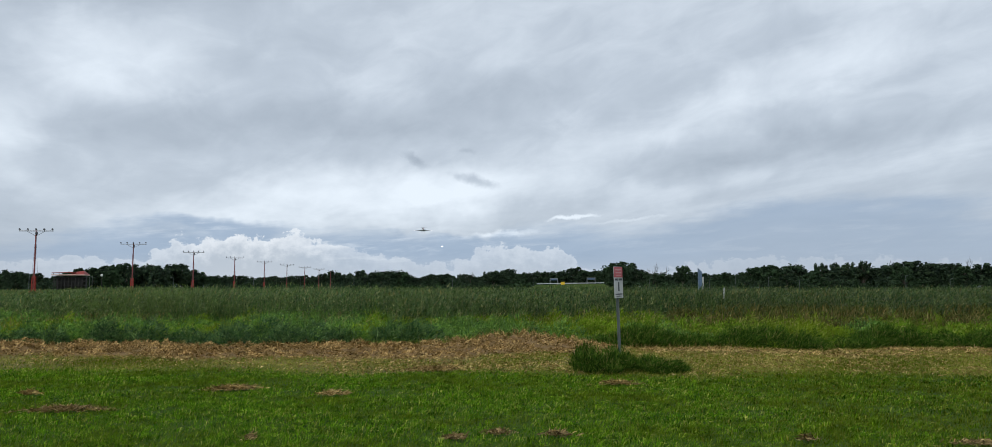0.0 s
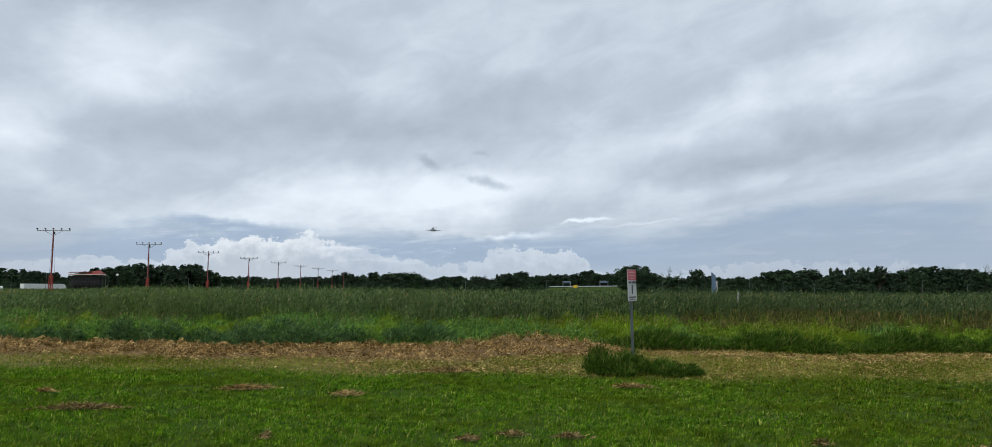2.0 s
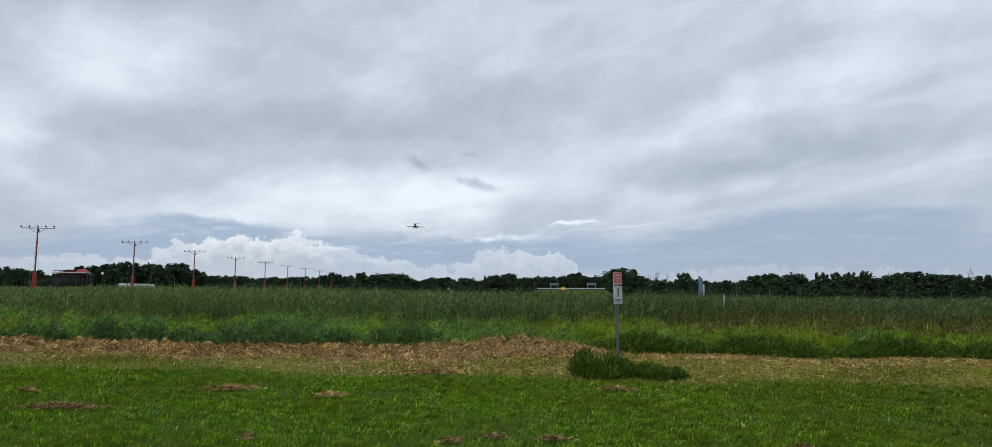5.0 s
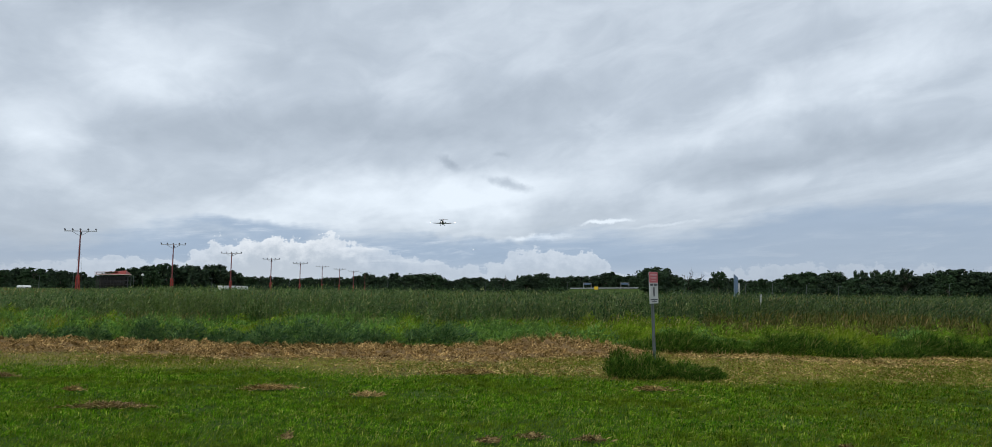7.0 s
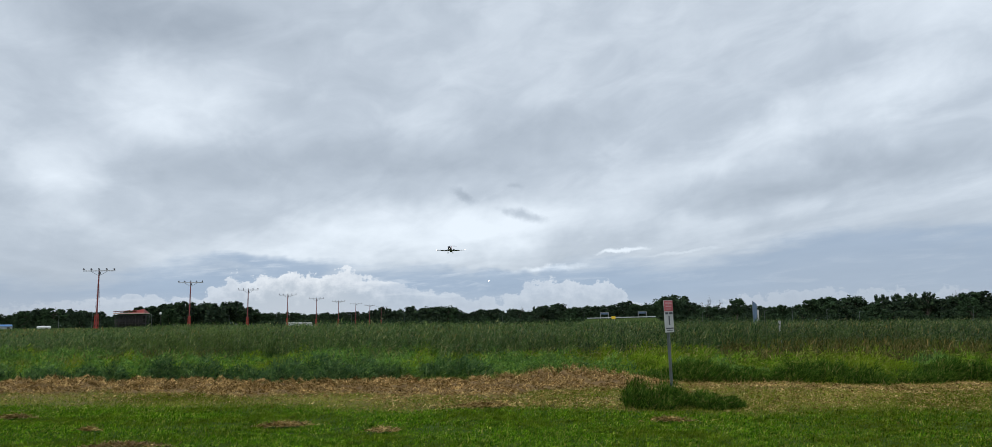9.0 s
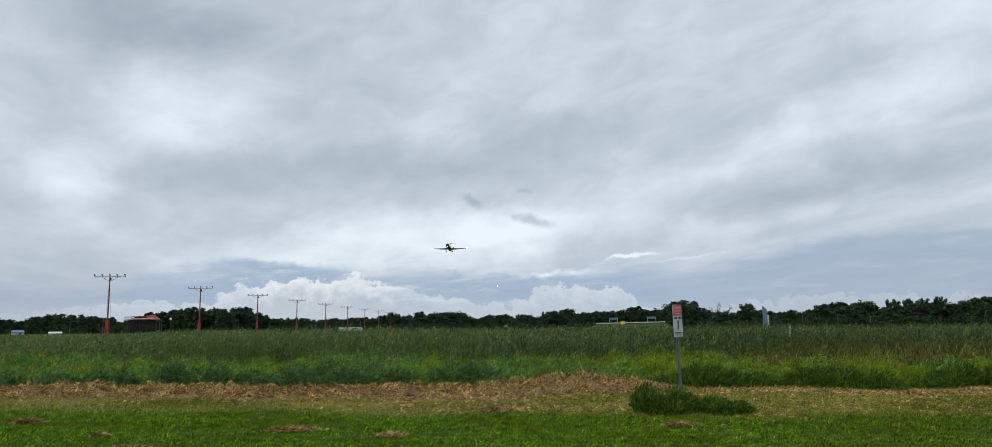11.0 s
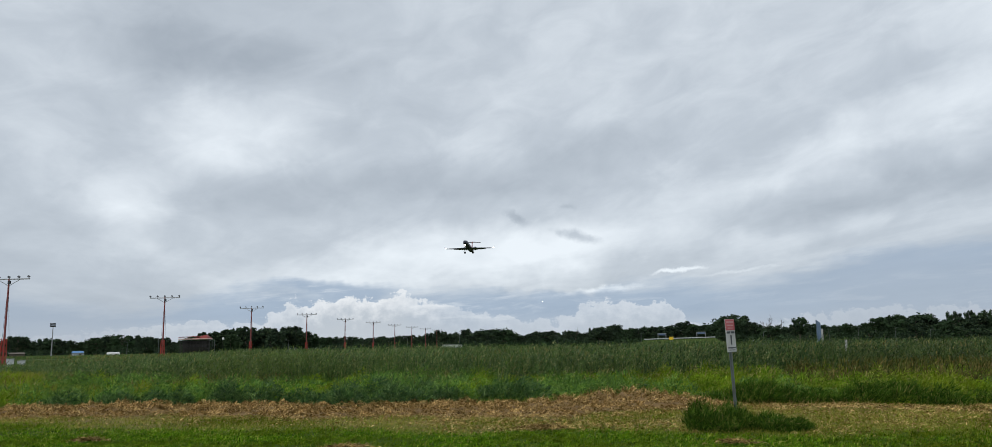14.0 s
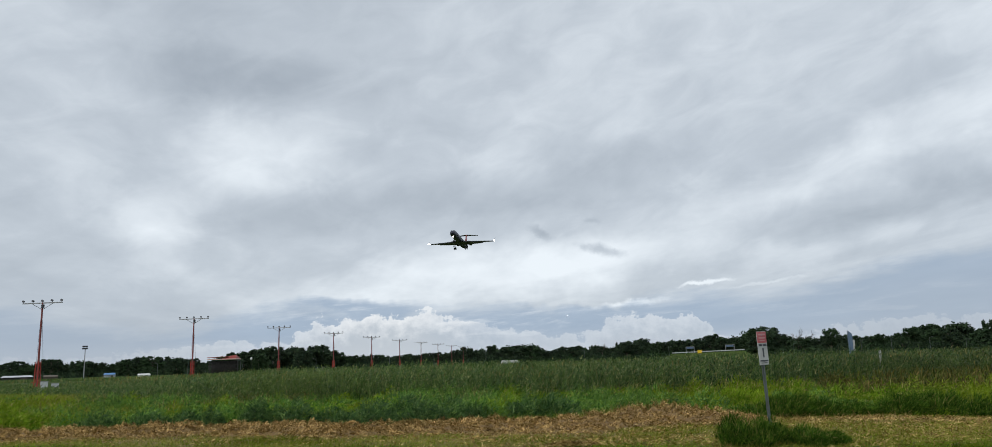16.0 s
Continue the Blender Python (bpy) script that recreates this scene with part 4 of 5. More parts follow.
def make_sign():
    t = thing("warning_sign", pose(2.38, 14.86, 0, 0, -1.6, 0) @ pose(0, 0, 0, 0, 0, 57), "weathered red and white warning sign on a steel post", "sign")
    bm = B()
    # flanged channel post, leaning a little
    for dx, sx, dy, sy in ((0, 0.045, 0, 0.006), (-0.022, 0.006, 0.014, 0.03), (0.022, 0.006, 0.014, 0.03), (-0.034, 0.024, 0.028, 0.005), (0.034, 0.024, 0.028, 0.005)):
        box(bm, (dx, dy, 0.83), (sx, sy, 1.98))
    part("post", bm, M_POST, t, "aged dark steel channel post")
    bm = B()
    box(bm, (0.0, -0.012, 1.70), (0.40, 0.006, 0.60), None, 0.002)
    plate = part("sign_plate", bm, M_SIGNWHITE, t, "white aluminium plate")
    bm = B()
    box(bm, (0.0, -0.017, 1.895), (0.39, 0.003, 0.20))
    part("red_panel", bm, M_SIGNRED, plate, "faded red heading panel")
    for cx, cz, sx, sz, m in ((0, 1.945, 0.30, 0.030, M_SIGNPINK), (0, 1.885, 0.26, 0.026, M_SIGNPINK), (0, 1.835, 0.22, 0.016, M_SIGNPINK),
                              (-0.10, 1.755, 0.13, 0.040, M_SIGNDARK), (0.085, 1.755, 0.16, 0.040, M_SIGNDARK), (0.0, 1.62, 0.055, 0.17, M_SIGNDARK),
                              (0.0, 1.475, 0.32, 0.022, M_SIGNDARK), (0.0, 1.435, 0.24, 0.012, M_SIGNDARK)):
        bm = B()
        box(bm, (cx, -0.019, cz), (sx, 0.003, sz))
        part("lettering_bar", bm, m, plate)
    for cz in (1.93, 1.46):
        bm = B()
        tube(bm, (0, -0.026, cz), (0, 0.01, cz), 0.010, None, 8)
        part("bolt", bm, M_GALV, t)


make_sign()

# ---- approach light towers ----


def make_tower(m):
    t = thing("approach_light_tower", m, "red steel approach light tower with five lamps", "light tower", "approach light towers")
    for sx, sy in ((-1, -1), (1, -1), (1, 1), (-1, 1)):
        bm = B()
        tube(bm, (sx * 0.21, sy * 0.21, 0), (sx * 0.15, sy * 0.15, 3.1), 0.05, 0.045, 6)
        part("leg", bm, M_RED, t, "bright red lattice leg")
    for k in range(4):
        z, r = 0.15 + 0.75 * k, 0.205 - 0.014 * k
        for a, b in (((-1, -1), (1, -1)), ((1, -1), (1, 1)), ((1, 1), (-1, 1)), ((-1, 1), (-1, -1))):
            bm = B()
            tube(bm, (a[0] * r, a[1] * r, z), (b[0] * r * 0.95, b[1] * r * 0.95, z + 0.72), 0.022, None, 5)
            part("lattice_brace", bm, M_RED, t)
    bm = B()
    tube(bm, (0, 0, 0.05), (0, 0, 9.0), 0.12, 0.08, 10)
    part("mast", bm, M_MASTGREY, t, "tapering dull red mast")
    bm = B()
    box(bm, (0, 0, 1.05), (1.3, 0.06, 0.06))
    part("step_bar", bm, M_RED, t)
    bm = B()
    box(bm, (0, 0, 8.93), (4.35, 0.10, 0.11), None, 0.01)
    part("crossbar", bm, M_GALV, t, "grey steel crossbar")
    for s in (-1, 1):
        bm = B()
        tube(bm, (s * 0.08, 0, 8.3), (s * 1.15, 0, 8.89), 0.03, None, 6)
        part("strut", bm, M_GALV, t)
        bm = B()
        tube(bm, (s * 0.1, 0, 7.2), (s * 0.55, 0.3, 0.1), 0.012, None, 4)
        part("guy_wire", bm, M_DARKSTEEL, t)
    for k in range(5):
        x = -2.08 + 1.04 * k
        bm = B()
        tube(bm, (x, 0, 8.98), (x, 0, 9.10), 0.03, None, 6)
        lamp = part("lamp", bm, M_DARKSTEEL, t)
        bm = B()
        tube(bm, (x, 0.10, 9.15), (x, -0.12, 9.17), 0.07, 0.115, 10)
        part("lamp_housing", bm, M_LAMPGLASS, lamp, "round dark lamp housing")
    bm = B()
    box(bm, (0.12, -0.1, 8.6), (0.24, 0.2, 0.34), None, 0.02)
    part("junction_box", bm, M_DARKSTEEL, t)
    return t


TOWER0 = (-58.2, 69.5)
first_tower = make_tower(pose(TOWER0[0], TOWER0[1], 0, 0, 0, 3))
for k in range(1, 10):
    copy_thing(first_tower, pose(TOWER0[0] - 1.81 * k, TOWER0[1] + 31.0 * k, 0, 0, 0, 3))


def make_cabinet(m, w, h):
    t = thing("equipment_cabinet", m, "pale grey equipment cabinet on a concrete pad", "cabinet", "equipment cabinets")
    bm = B()
    box(bm, (0, 0, 0.06), (w + 0.2, 0.75, 0.12), None, 0.01)
    part("pad", bm, M_CONCRETE, t)
    bm = B()
    box(bm, (0, 0, 0.12 + h / 2), (w, 0.55, h), None, 0.02)
    body = part("body", bm, M_CABINET, t)
    bm = B()
    box(bm, (0, -0.285, 0.12 + h / 2), (w - 0.1, 0.015, h - 0.12), None, 0.004)
    door = part("door", bm, M_CABINET, body)
    bm = B()
    box(bm, (0, -0.0, 0.14 + h), (w + 0.08, 0.65, 0.05), None, 0.01)
    part("lid", bm, M_GALV, t)


make_cabinet(pose(-57.1, 69.15, 0, 0, 0, 38), 0.66, 0.98)
make_cabinet(pose(-56.3, 69.65, 0, 0, 0, 38), 0.66, 0.78)


def make_marker_post():
    t = thing("marker_post", pose(11.35, 38.6, 0), "weathered white marker post standing in the reeds", "post")
    bm = B()
    tube(bm, (0, 0, 0), (0, 0, 1.52), 0.055, 0.05, 10)
    part("post", bm, M_CONCRETE, t)
    bm = B()
    tube(bm, (0, 0, 1.52), (0, 0, 1.58), 0.06, 0.04, 10)
    part("cap", bm, M_CONCRETE, t)


make_marker_post()

# ---- trees and woods ----
# skyline of the woods: azimuth in degrees, rise over eye level per thousand of distance
SKYLINE = (
    (-60, 20), (-42, 19), (-39.5, 22), (-36, 17), (-34.5, 21), (-32.7, 20), (-30.8, 19), (-30.2, 12), (-28.6, 20), (-28, 27), (-25.6, 29),
    (-21.2, 26), (-20.2, 13), (-14, 14), (-12.2, 18), (-6.7, 19), (-6, 10), (-4.4, 16), (-1.4, 13), (-0.4, 18), (2.2, 22),
    (5.4, 24), (8, 21), (8.9, 31), (9.8, 27), (10.5, 18), (12.7, 16.5), (14.3, 16.5), (15.6, 17), (17.8, 19), (18.9, 25), (20, 27),
    (21.5, 27), (22.2, 22), (24.5, 23), (25.7, 26), (27, 29), (29, 30), (32.7, 31), (45, 28), (60, 24),
)


def skyline(az):
    return np.interp(az, [a for a, _ in SKYLINE], [b for _, b in SKYLINE]) * 0.001


def make_tree(seed, label, height=11.0, spread=4.2, bare=0.12, open_=1.0, count=1500, leaf=0.46):
    """A trunk with limbs that carry rounded lobes of leaf sprays."""
    g = np.random.default_rng(seed)
    t = thing("tree", Matrix(), label, "tree", "trees at the field's edge")
    bm = B()
    tube(bm, (0, 0, -0.1), (0.1, 0, height * 0.45), 0.30, 0.18, 8)
    tube(bm, (0.1, 0, height * 0.45), (0.2, 0.1, height * 0.80), 0.18, 0.06, 6)
    centres, sizes = [(0.1, 0, height * 0.52)], [spread * 0.55 * open_]
    for i in range(30):
        s = spread * g.uniform(0.20, 0.40) * open_
        f = (i + 0.5) / 30
        z = height * (bare + 0.06 + (0.96 - bare) * f) - s * (0.4 + 0.6 * f)
        k = (z / height - bare) / (1 - bare)
        r = spread * math.sqrt(max(0.03, 1 - (2 * k - 0.75) ** 2 / 1.7)) * g.uniform(0.25, 0.95)
        a = i * 2.4 + g.uniform(-0.5, 0.5)
        c = (r * math.cos(a), r * math.sin(a), max(z, s * 0.6))
        centres.append(c)
        sizes.append(s)
        tube(bm, (0.1, 0, max(height * 0.12, c[2] - r * 0.8 - 0.3)), c, 0.09, 0.03, 5)
    part("trunk", bm, M_BARK, t, "dark trunk with spreading limbs")
    v, idx = leaf_cloud(np.array(centres), np.array(sizes), count, leaf, g)
    # solid cores added inside each lobe, to stop the sky showing through
    ball_ = B()
    bmesh.ops.create_icosphere(ball_, subdivisions=1, radius=1.0)
    bv = np.array([q.co[:] for q in ball_.verts])
    bf = np.array([[q.index for q in f.verts] for f in ball_.faces])
    ball_.free()
    vs, fs = [v], [idx]
    for cc, s in zip(centres, sizes):
        fs.append(bf + sum(len(q) for q in vs))
        vs.append(np.array(cc) + bv * s * 0.62 * g.uniform(0.6, 1.2, (len(bv), 1)))
    v, idx = np.concatenate(vs), np.concatenate(fs)
    v[:, 2] = np.maximum(v[:, 2], 0.2)
    v[:, 2] *= height / v[:, 2].max()
    crown = raw_mesh("crown", v, 3, idx, M_LEAF, "", "")
    crown.parent = t
    tagged(crown, "dark green uneven crown")
    return t


def make_dead_tree():
    g = np.random.default_rng(61)
    t = thing("dead_tree", Matrix(), "bare dead tree with thin grey branches", "tree", "dead trees")
    bm = B()

    def limb(p, d, length, r, depth):
        q = p + d * length
        tube(bm, p, q, r, r * 0.6, 5)
        if depth:
            for _ in range(4):
                e = (d + Vector((g.uniform(-1, 1), g.uniform(-1, 1), g.uniform(-0.2, 0.6))) * 0.62).normalized()
                limb(p + d * length * g.uniform(0.55, 1.0), e, length * g.uniform(0.45, 0.7), r * 0.55, depth - 1)

    limb(Vector((0, 0, -0.1)), Vector((0, 0, 1)), 5.2, 0.16, 3)
    part("trunk", bm, M_BARK, t)
    return t


def plant(tree, az, y, rise, wide=1.0, turn=0.0, height=11.0):
    """A copy whose top stands rise x distance over eye level."""
    h = (1.6 + rise * y) / height
    c = copy_thing(tree, pose(y * math.tan(radians(az)), y, 0, 0, 0, turn))
    c.scale = (h * wide, h * wide, h)
    return c


def make_woods():
    g = np.random.default_rng(99)
    kinds = [
        make_tree(1, "broad dark green deciduous tree", spread=5.0, count=1800),
        make_tree(2, "round-headed dark green deciduous tree", spread=4.2),
        make_tree(3, "tall narrow deciduous tree", spread=3.2, bare=0.2),
        make_tree(4, "full deciduous tree leafed to the ground", spread=5.4, bare=0.04, count=1800),
    ]
    sparse = make_tree(5, "tall thin-crowned tree with gaps of sky", spread=4.6, bare=0.42, open_=0.62, count=1000)
    lone = make_tree(6, "spreading tree standing clear of the wood", spread=4.4, bare=0.35, open_=0.72, count=1500)
    # rows of trees that follow the skyline
    az = -47.0
    while az < 41:
        y = g.uniform(472, 522)
        if -28.4 < az < -20.6:
            y = g.uniform(352, 376)
        top = float(skyline(az)) * g.uniform(0.74, 1.12) + 0.002
        plant(kinds[int(g.integers(0, 4))], az, y, top, g.uniform(1.0, 1.6), g.uniform(0, 360))
        az += g.uniform(0.35, 0.75)
    for az, y, rise in ((8.9, 440, 0.032), (9.3, 445, 0.028), (-26.5, 350, 0.022), (-23.5, 350, 0.024), (-34.9, 350, 0.021), (-31.8, 350, 0.019), (-7.2, 480, 0.0195), (20.6, 450, 0.0245), (27.8, 440, 0.027), (31.2, 440, 0.028)):
        plant(kinds[1], az, y, rise, 1.2, az * 37)
    for az in (22.8, 23.7, 24.5, 25.4, -39.2, -0.6, -2.6):
        plant(sparse, az, 490, float(skyline(az)) + (0.010 if az > 20 else 0.004), 0.7, az * 91)
    plant(lone, 13.55, 440, 0.0285, 0.9, 40)
    dead = make_dead_tree()
    for az, rise in ((-33.3, 0.0255), (-33.8, 0.023), (11.5, 0.032), (12.2, 0.027), (27.0, 0.036), (31.3, 0.040), (-1.9, 0.021)):
        plant(dead, az, 480, rise, 0.9, az * 53)
    dead.matrix_basis, dead.scale = pose(480 * math.tan(radians(-40.4)), 480, 0), (0.7, 0.7, 0.7)
    for k in (*kinds, sparse, lone):
        k.matrix_basis = pose(500 * math.tan(radians(-44 + 15 * (kinds + [sparse, lone]).index(k) - 0.4)), 500, 0, 0, 0, 50)
        k.scale = (0.62, 0.62, 0.62)
    # the wood behind and the undergrowth, past counting
    count = 30000
    az = g.uniform(-52, 46, count)
    y = 560 + 25 * g.uniform(-1, 1, count)
    top = np.clip(1.6 + (skyline(az) * 0.78 - 0.0005) * y + 0.9 * (smooth_noise(az, az * 0, 3.2, 77) - 0.5) * 4, 2.5, 24)
    c = np.stack([y * np.tan(np.radians(az)), y, top * g.uniform(0.0, 1, count)], 1)
    v, idx = leaf_cloud(c, np.full(count, 1.2), count * 2, 1.15, g)
    raw_mesh("distant_wood", v, 3, idx, M_LEAF, "unbroken dark wood along the horizon", "woods")
    count = 9000
    az = g.uniform(-48, 42, count)
    y = 466 + 10 * g.uniform(-1, 1, count)
    hgt = 2.6 + 3.2 * smooth_noise(az, az * 0, 2.2, 78) + 2.5 * np.clip((az - 12) / 10, 0, 1)
    c = np.stack([y * np.tan(np.radians(az)), y, hgt * g.uniform(0, 1, count)], 1)
    v, idx = leaf_cloud(c, np.full(count, 0.75), count * 2, 0.75, g)
    raw_mesh("undergrowth", v, 3, idx, M_LEAF, "dark scrub and hedge along the wood", "scrub")


make_woods()

# ---- far buildings, road and poles ----


def make_platform():
    """The dark open-sided building with the red roof."""
    y = 282
    x0, x1 = y * math.tan(radians(-29.6)), y * math.tan(radians(-28.0))
    w = x1 - x0
    t = thing("observation_building", pose((x0 + x1) / 2, y, 0, 0, 0, 12) @ Matrix.Diagonal((1, 1, 1.15, 1)), "dark open-sided timber building under a red roof", "building")
    for z in (2.0, 3.3, 4.6):
        bm = B()
        box(bm, (0, 0, z), (w, 5.0, 0.22))
        part("floor_deck", bm, M_TIMBER, t)
    for i in range(9):
        bm = B()
        box(bm, (-w / 2 + w * (i + 0.5) / 9, -2.4, 2.4), (0.2, 0.2, 4.8))
        part("pillar", bm, M_TIMBER, t)
    for z in (2.7, 3.0, 4.0, 4.3):
        bm = B()
        box(bm, (0, -2.45, z), (w, 0.07, 0.10))
        part("rail", bm, M_DARKSTEEL, t)
    bm = B()
    box(bm, (0, 1.5, 2.4), (w * 0.96, 1.6, 4.8))
    part("rear_wall", bm, M_TIMBER, t)
    bm = B()
    box(bm, (0.2, -0.3, 5.25), (w + 0.8, 6.4, 0.30), None, 0.05)
    part("fascia", bm, M_ROOFPALE, t, "pale pink fascia board")
    bm = B()
    a, b = w / 2 + 0.4, w * 0.02
    loft(bm, [[(-b, -3, 5.4), (a, -3, 5.4), (a, 3, 5.4), (-b, 3, 5.4)], [(b + 2.2, -0.6, 6.3), (a - 1.0, -0.6, 6.6), (a - 1.0, 0.6, 6.6), (b + 2.2, 0.6, 6.3)]])
    part("roof", bm, M_ROOFRED, t, "red hipped roof")
    bm = B()
    box(bm, (-w * 0.15, -1.0, 6.0), (w * 0.75, 4.4, 0.16), pose(0, 0, 0, 0, -1.5, 0), 0.04)
    part("canopy", bm, M_ROOFRED, t, "thin red canopy")
    for sx in (-0.48, -0.2):
        bm = B()
        tube(bm, (w * sx, -2.4, 5.3), (w * sx, -2.4, 5.95), 0.08)
        part("canopy_post", bm, M_TIMBER, t)


make_platform()


def make_pole(m, h, label="slim grey street light pole"):
    t = thing("street_lamp", m, label, "street lamp", "street lamps")
    bm = B()
    tube(bm, (0, 0, 0), (0, 0, h), 0.09, 0.06, 8)
    part("pole", bm, M_POST, t)
    bm = B()
    tube(bm, (0, 0, h - 0.1), (0.8, 0, h + 0.15), 0.04, 0.03, 6)
    arm = part("arm", bm, M_POST, t)
    bm = B()
    box(bm, (0.95, 0, h + 0.17), (0.5, 0.25, 0.12), None, 0.04)
    part("lamp_head", bm, M_POST, arm)


for az, y, rise in ((-27.7, 262, 0.013), (-27.55, 270, 0.014), (-22.6, 262, 0.012), (-17.4, 280, 0.013), (-14.2, 290, 0.012), (-31.1, 260, 0.017), (-33.0, 265, 0.013),
                    (11.2, 300, 0.011), (15.4, 300, 0.012), (17.2, 300, 0.014), (19.4, 300, 0.013), (21.4, 300, 0.010), (27.9, 300, 0.015), (30.4, 300, 0.011), (2.8, 300, 0.012), (-10.4, 300, 0.013), (-3.2, 300, 0.011)):
    make_pole(pose(y * math.tan(radians(az)), y, 0, 0, 0, 180 if az < 0 else 0), 1.6 + rise * y)


def make_floodlight():
    y = 240
    t = thing("floodlight_mast", pose(y * math.tan(radians(-37.35)), y, 0) @ Matrix.Diagonal((0.8, 0.8, 0.8, 1)), "tall grey mast with a rack of floodlights", "floodlight mast")
    bm = B()
    tube(bm, (0, 0, 0), (0, 0, 13.4), 0.28, 0.14, 10)
    part("pole", bm, M_GALV, t)
    bm = B()
    box(bm, (0, 0, 13.0), (2.4, 0.3, 0.14))
    box(bm, (0, 0, 13.9), (2.4, 0.3, 0.14))
    part("rack", bm, M_DARKSTEEL, t)
    for k in range(4):
        for z in (13.35, 14.2):
            bm = B()
            box(bm, (-1.0 + 0.66 * k, -0.2, z), (0.5, 0.35, 0.55), pose(0, 0, 0, 15, 0, 0), 0.05)
            part("floodlight", bm, M_DARKSTEEL, t)


make_floodlight()


def make_house(az, y, w, h, label, wall, roof, deep=8.0):
    t = thing("far_building", pose(y * math.tan(radians(az)), y, 0, 0, 0, -az), label, "building")
    bm = B()
    box(bm, (0, 0, h * 0.36), (w, deep, h * 0.72))
    part("wall", bm, wall, t)
    bm = B()
    loft(bm, [[(-w * 0.53, -deep * 0.55, h * 0.72), (w * 0.53, -deep * 0.55, h * 0.72), (w * 0.53, deep * 0.55, h * 0.72), (-w * 0.53, deep * 0.55, h * 0.72)],
              [(-w * 0.45, -0.4, h), (w * 0.45, -0.4, h), (w * 0.45, 0.4, h), (-w * 0.45, 0.4, h)]])
    part("roof", bm, roof, t)
    bm = B()
    box(bm, (w * 0.2, -deep / 2 - 0.02, h * 0.3), (w * 0.2, 0.08, h * 0.56))
    part("door", bm, M_BARK, t)


make_house(-35.85, 255, 3.8, 2.2, "small shed with a bright blue sheet roof", M_PALEBLD, M_BLUE)
make_house(-33.8, 258, 4.2, 1.6, "low white hut beside the airfield road", M_WHITE, M_WHITE, 4)
make_house(-41.0, 262, 10.0, 2.3, "long low building with a pale roof", M_TIMBER, M_PALEBLD)
make_house(-42.9, 268, 11.0, 2.3, "long low building with a pale roof", M_TIMBER, M_PALEBLD)
make_house(-39.2, 268, 5.0, 2.1, "low brownish building with a dull roof", M_BARK, M_BARK)


def make_bright_dome():
    y = 290
    t = thing("radome", pose(y * math.tan(radians(-26.2)), y - 10, 0), "small white dome on a slim support before the trees", "radome")
    bm = B()
    tube(bm, (0, 0, 0), (0, 0, 5.6), 0.09, 0.07, 8)
    part("support", bm, M_TIMBER, t)
    bm = B()
    ball(bm, (0, 0, 5.9), 0.45, (1, 1, 1.15), 14, 10)
    part("dome", bm, M_WHITE, t)


make_bright_dome()


def make_overpass():
    y = 298
    x0, x1 = y * 0.052, y * 0.138
    t = thing("road_embankment", pose(0, y, 0), "grassed road embankment with a pale guard rail", "embankment", "", "structure")
    bm = B()
    loft(bm, [[(x0 - 5, -5, -0.1), (x0 - 5, 5, -0.1), (x0 - 5, 4, 0.0), (x0 - 5, -4, 0.0)],
              [(x0, -9, -0.1), (x0, 9, -0.1), (x0, 4, 2.5), (x0, -4, 2.5)],
              [(x1, -9, -0.1), (x1, 9, -0.1), (x1, 4, 2.9), (x1, -4, 2.9)],
              [(x1 + 5, -5, -0.1), (x1 + 5, 5, -0.1), (x1 + 5, 4, 0.0), (x1 + 5, -4, 0.0)]])
    part("bank", bm, M_GROUND, t)
    bm = B()
    tilt = math.degrees(math.atan2(0.4, x1 - x0))
    box(bm, ((x0 + x1) / 2, -3.9, 3.1), (x1 - x0, 0.25, 0.28), pose(0, 0, 0, 0, -tilt, 0), 0.03)
    part("parapet", bm, M_CABINET, t, "pale concrete parapet")
    for az, w, h in ((4.28, 3.6, 2.9), (7.0, 3.8, 3.2)):
        g = thing("road_sign_gantry", pose((y - 3) * math.tan(radians(az)), y - 3, 2.6) @ Matrix.Diagonal((0.8, 0.8, 0.8, 1)), "small grey gantry with a road sign", "gantry", "road sign gantries")
        for s in (-1, 1):
            bm = B()
            tube(bm, (s * w / 2, 0, 0), (s * w / 2, 0, h), 0.14, None, 8)
            part("upright", bm, M_GALV, g)
        bm = B()
        box(bm, (0, 0, h), (w + 0.3, 0.2, 0.22))
        part("beam", bm, M_GALV, g)
        bm = B()
        box(bm, (0, -0.12, h - 0.45), (w * 0.85, 0.08, 0.8), None, 0.02)
        part("sign_panel", bm, M_GLASSY, g)
    s = thing("yellow_road_sign", pose((y - 5) * math.tan(radians(4.92)), y - 5.2, 1.9) @ Matrix.Diagonal((0.75, 0.75, 0.75, 1)), "bright yellow road sign on two posts", "road sign")
    for k in (-0.5, 0.5):
        bm = B()
        tube(bm, (k, 0, 0), (k, 0, 1.5), 0.06)
        part("post", bm, M_GALV, s)
    bm = B()
    box(bm, (0, -0.08, 1.55), (2.0, 0.06, 1.5), None, 0.03)
    part("panel", bm, M_YSIGN, s)


make_overpass()


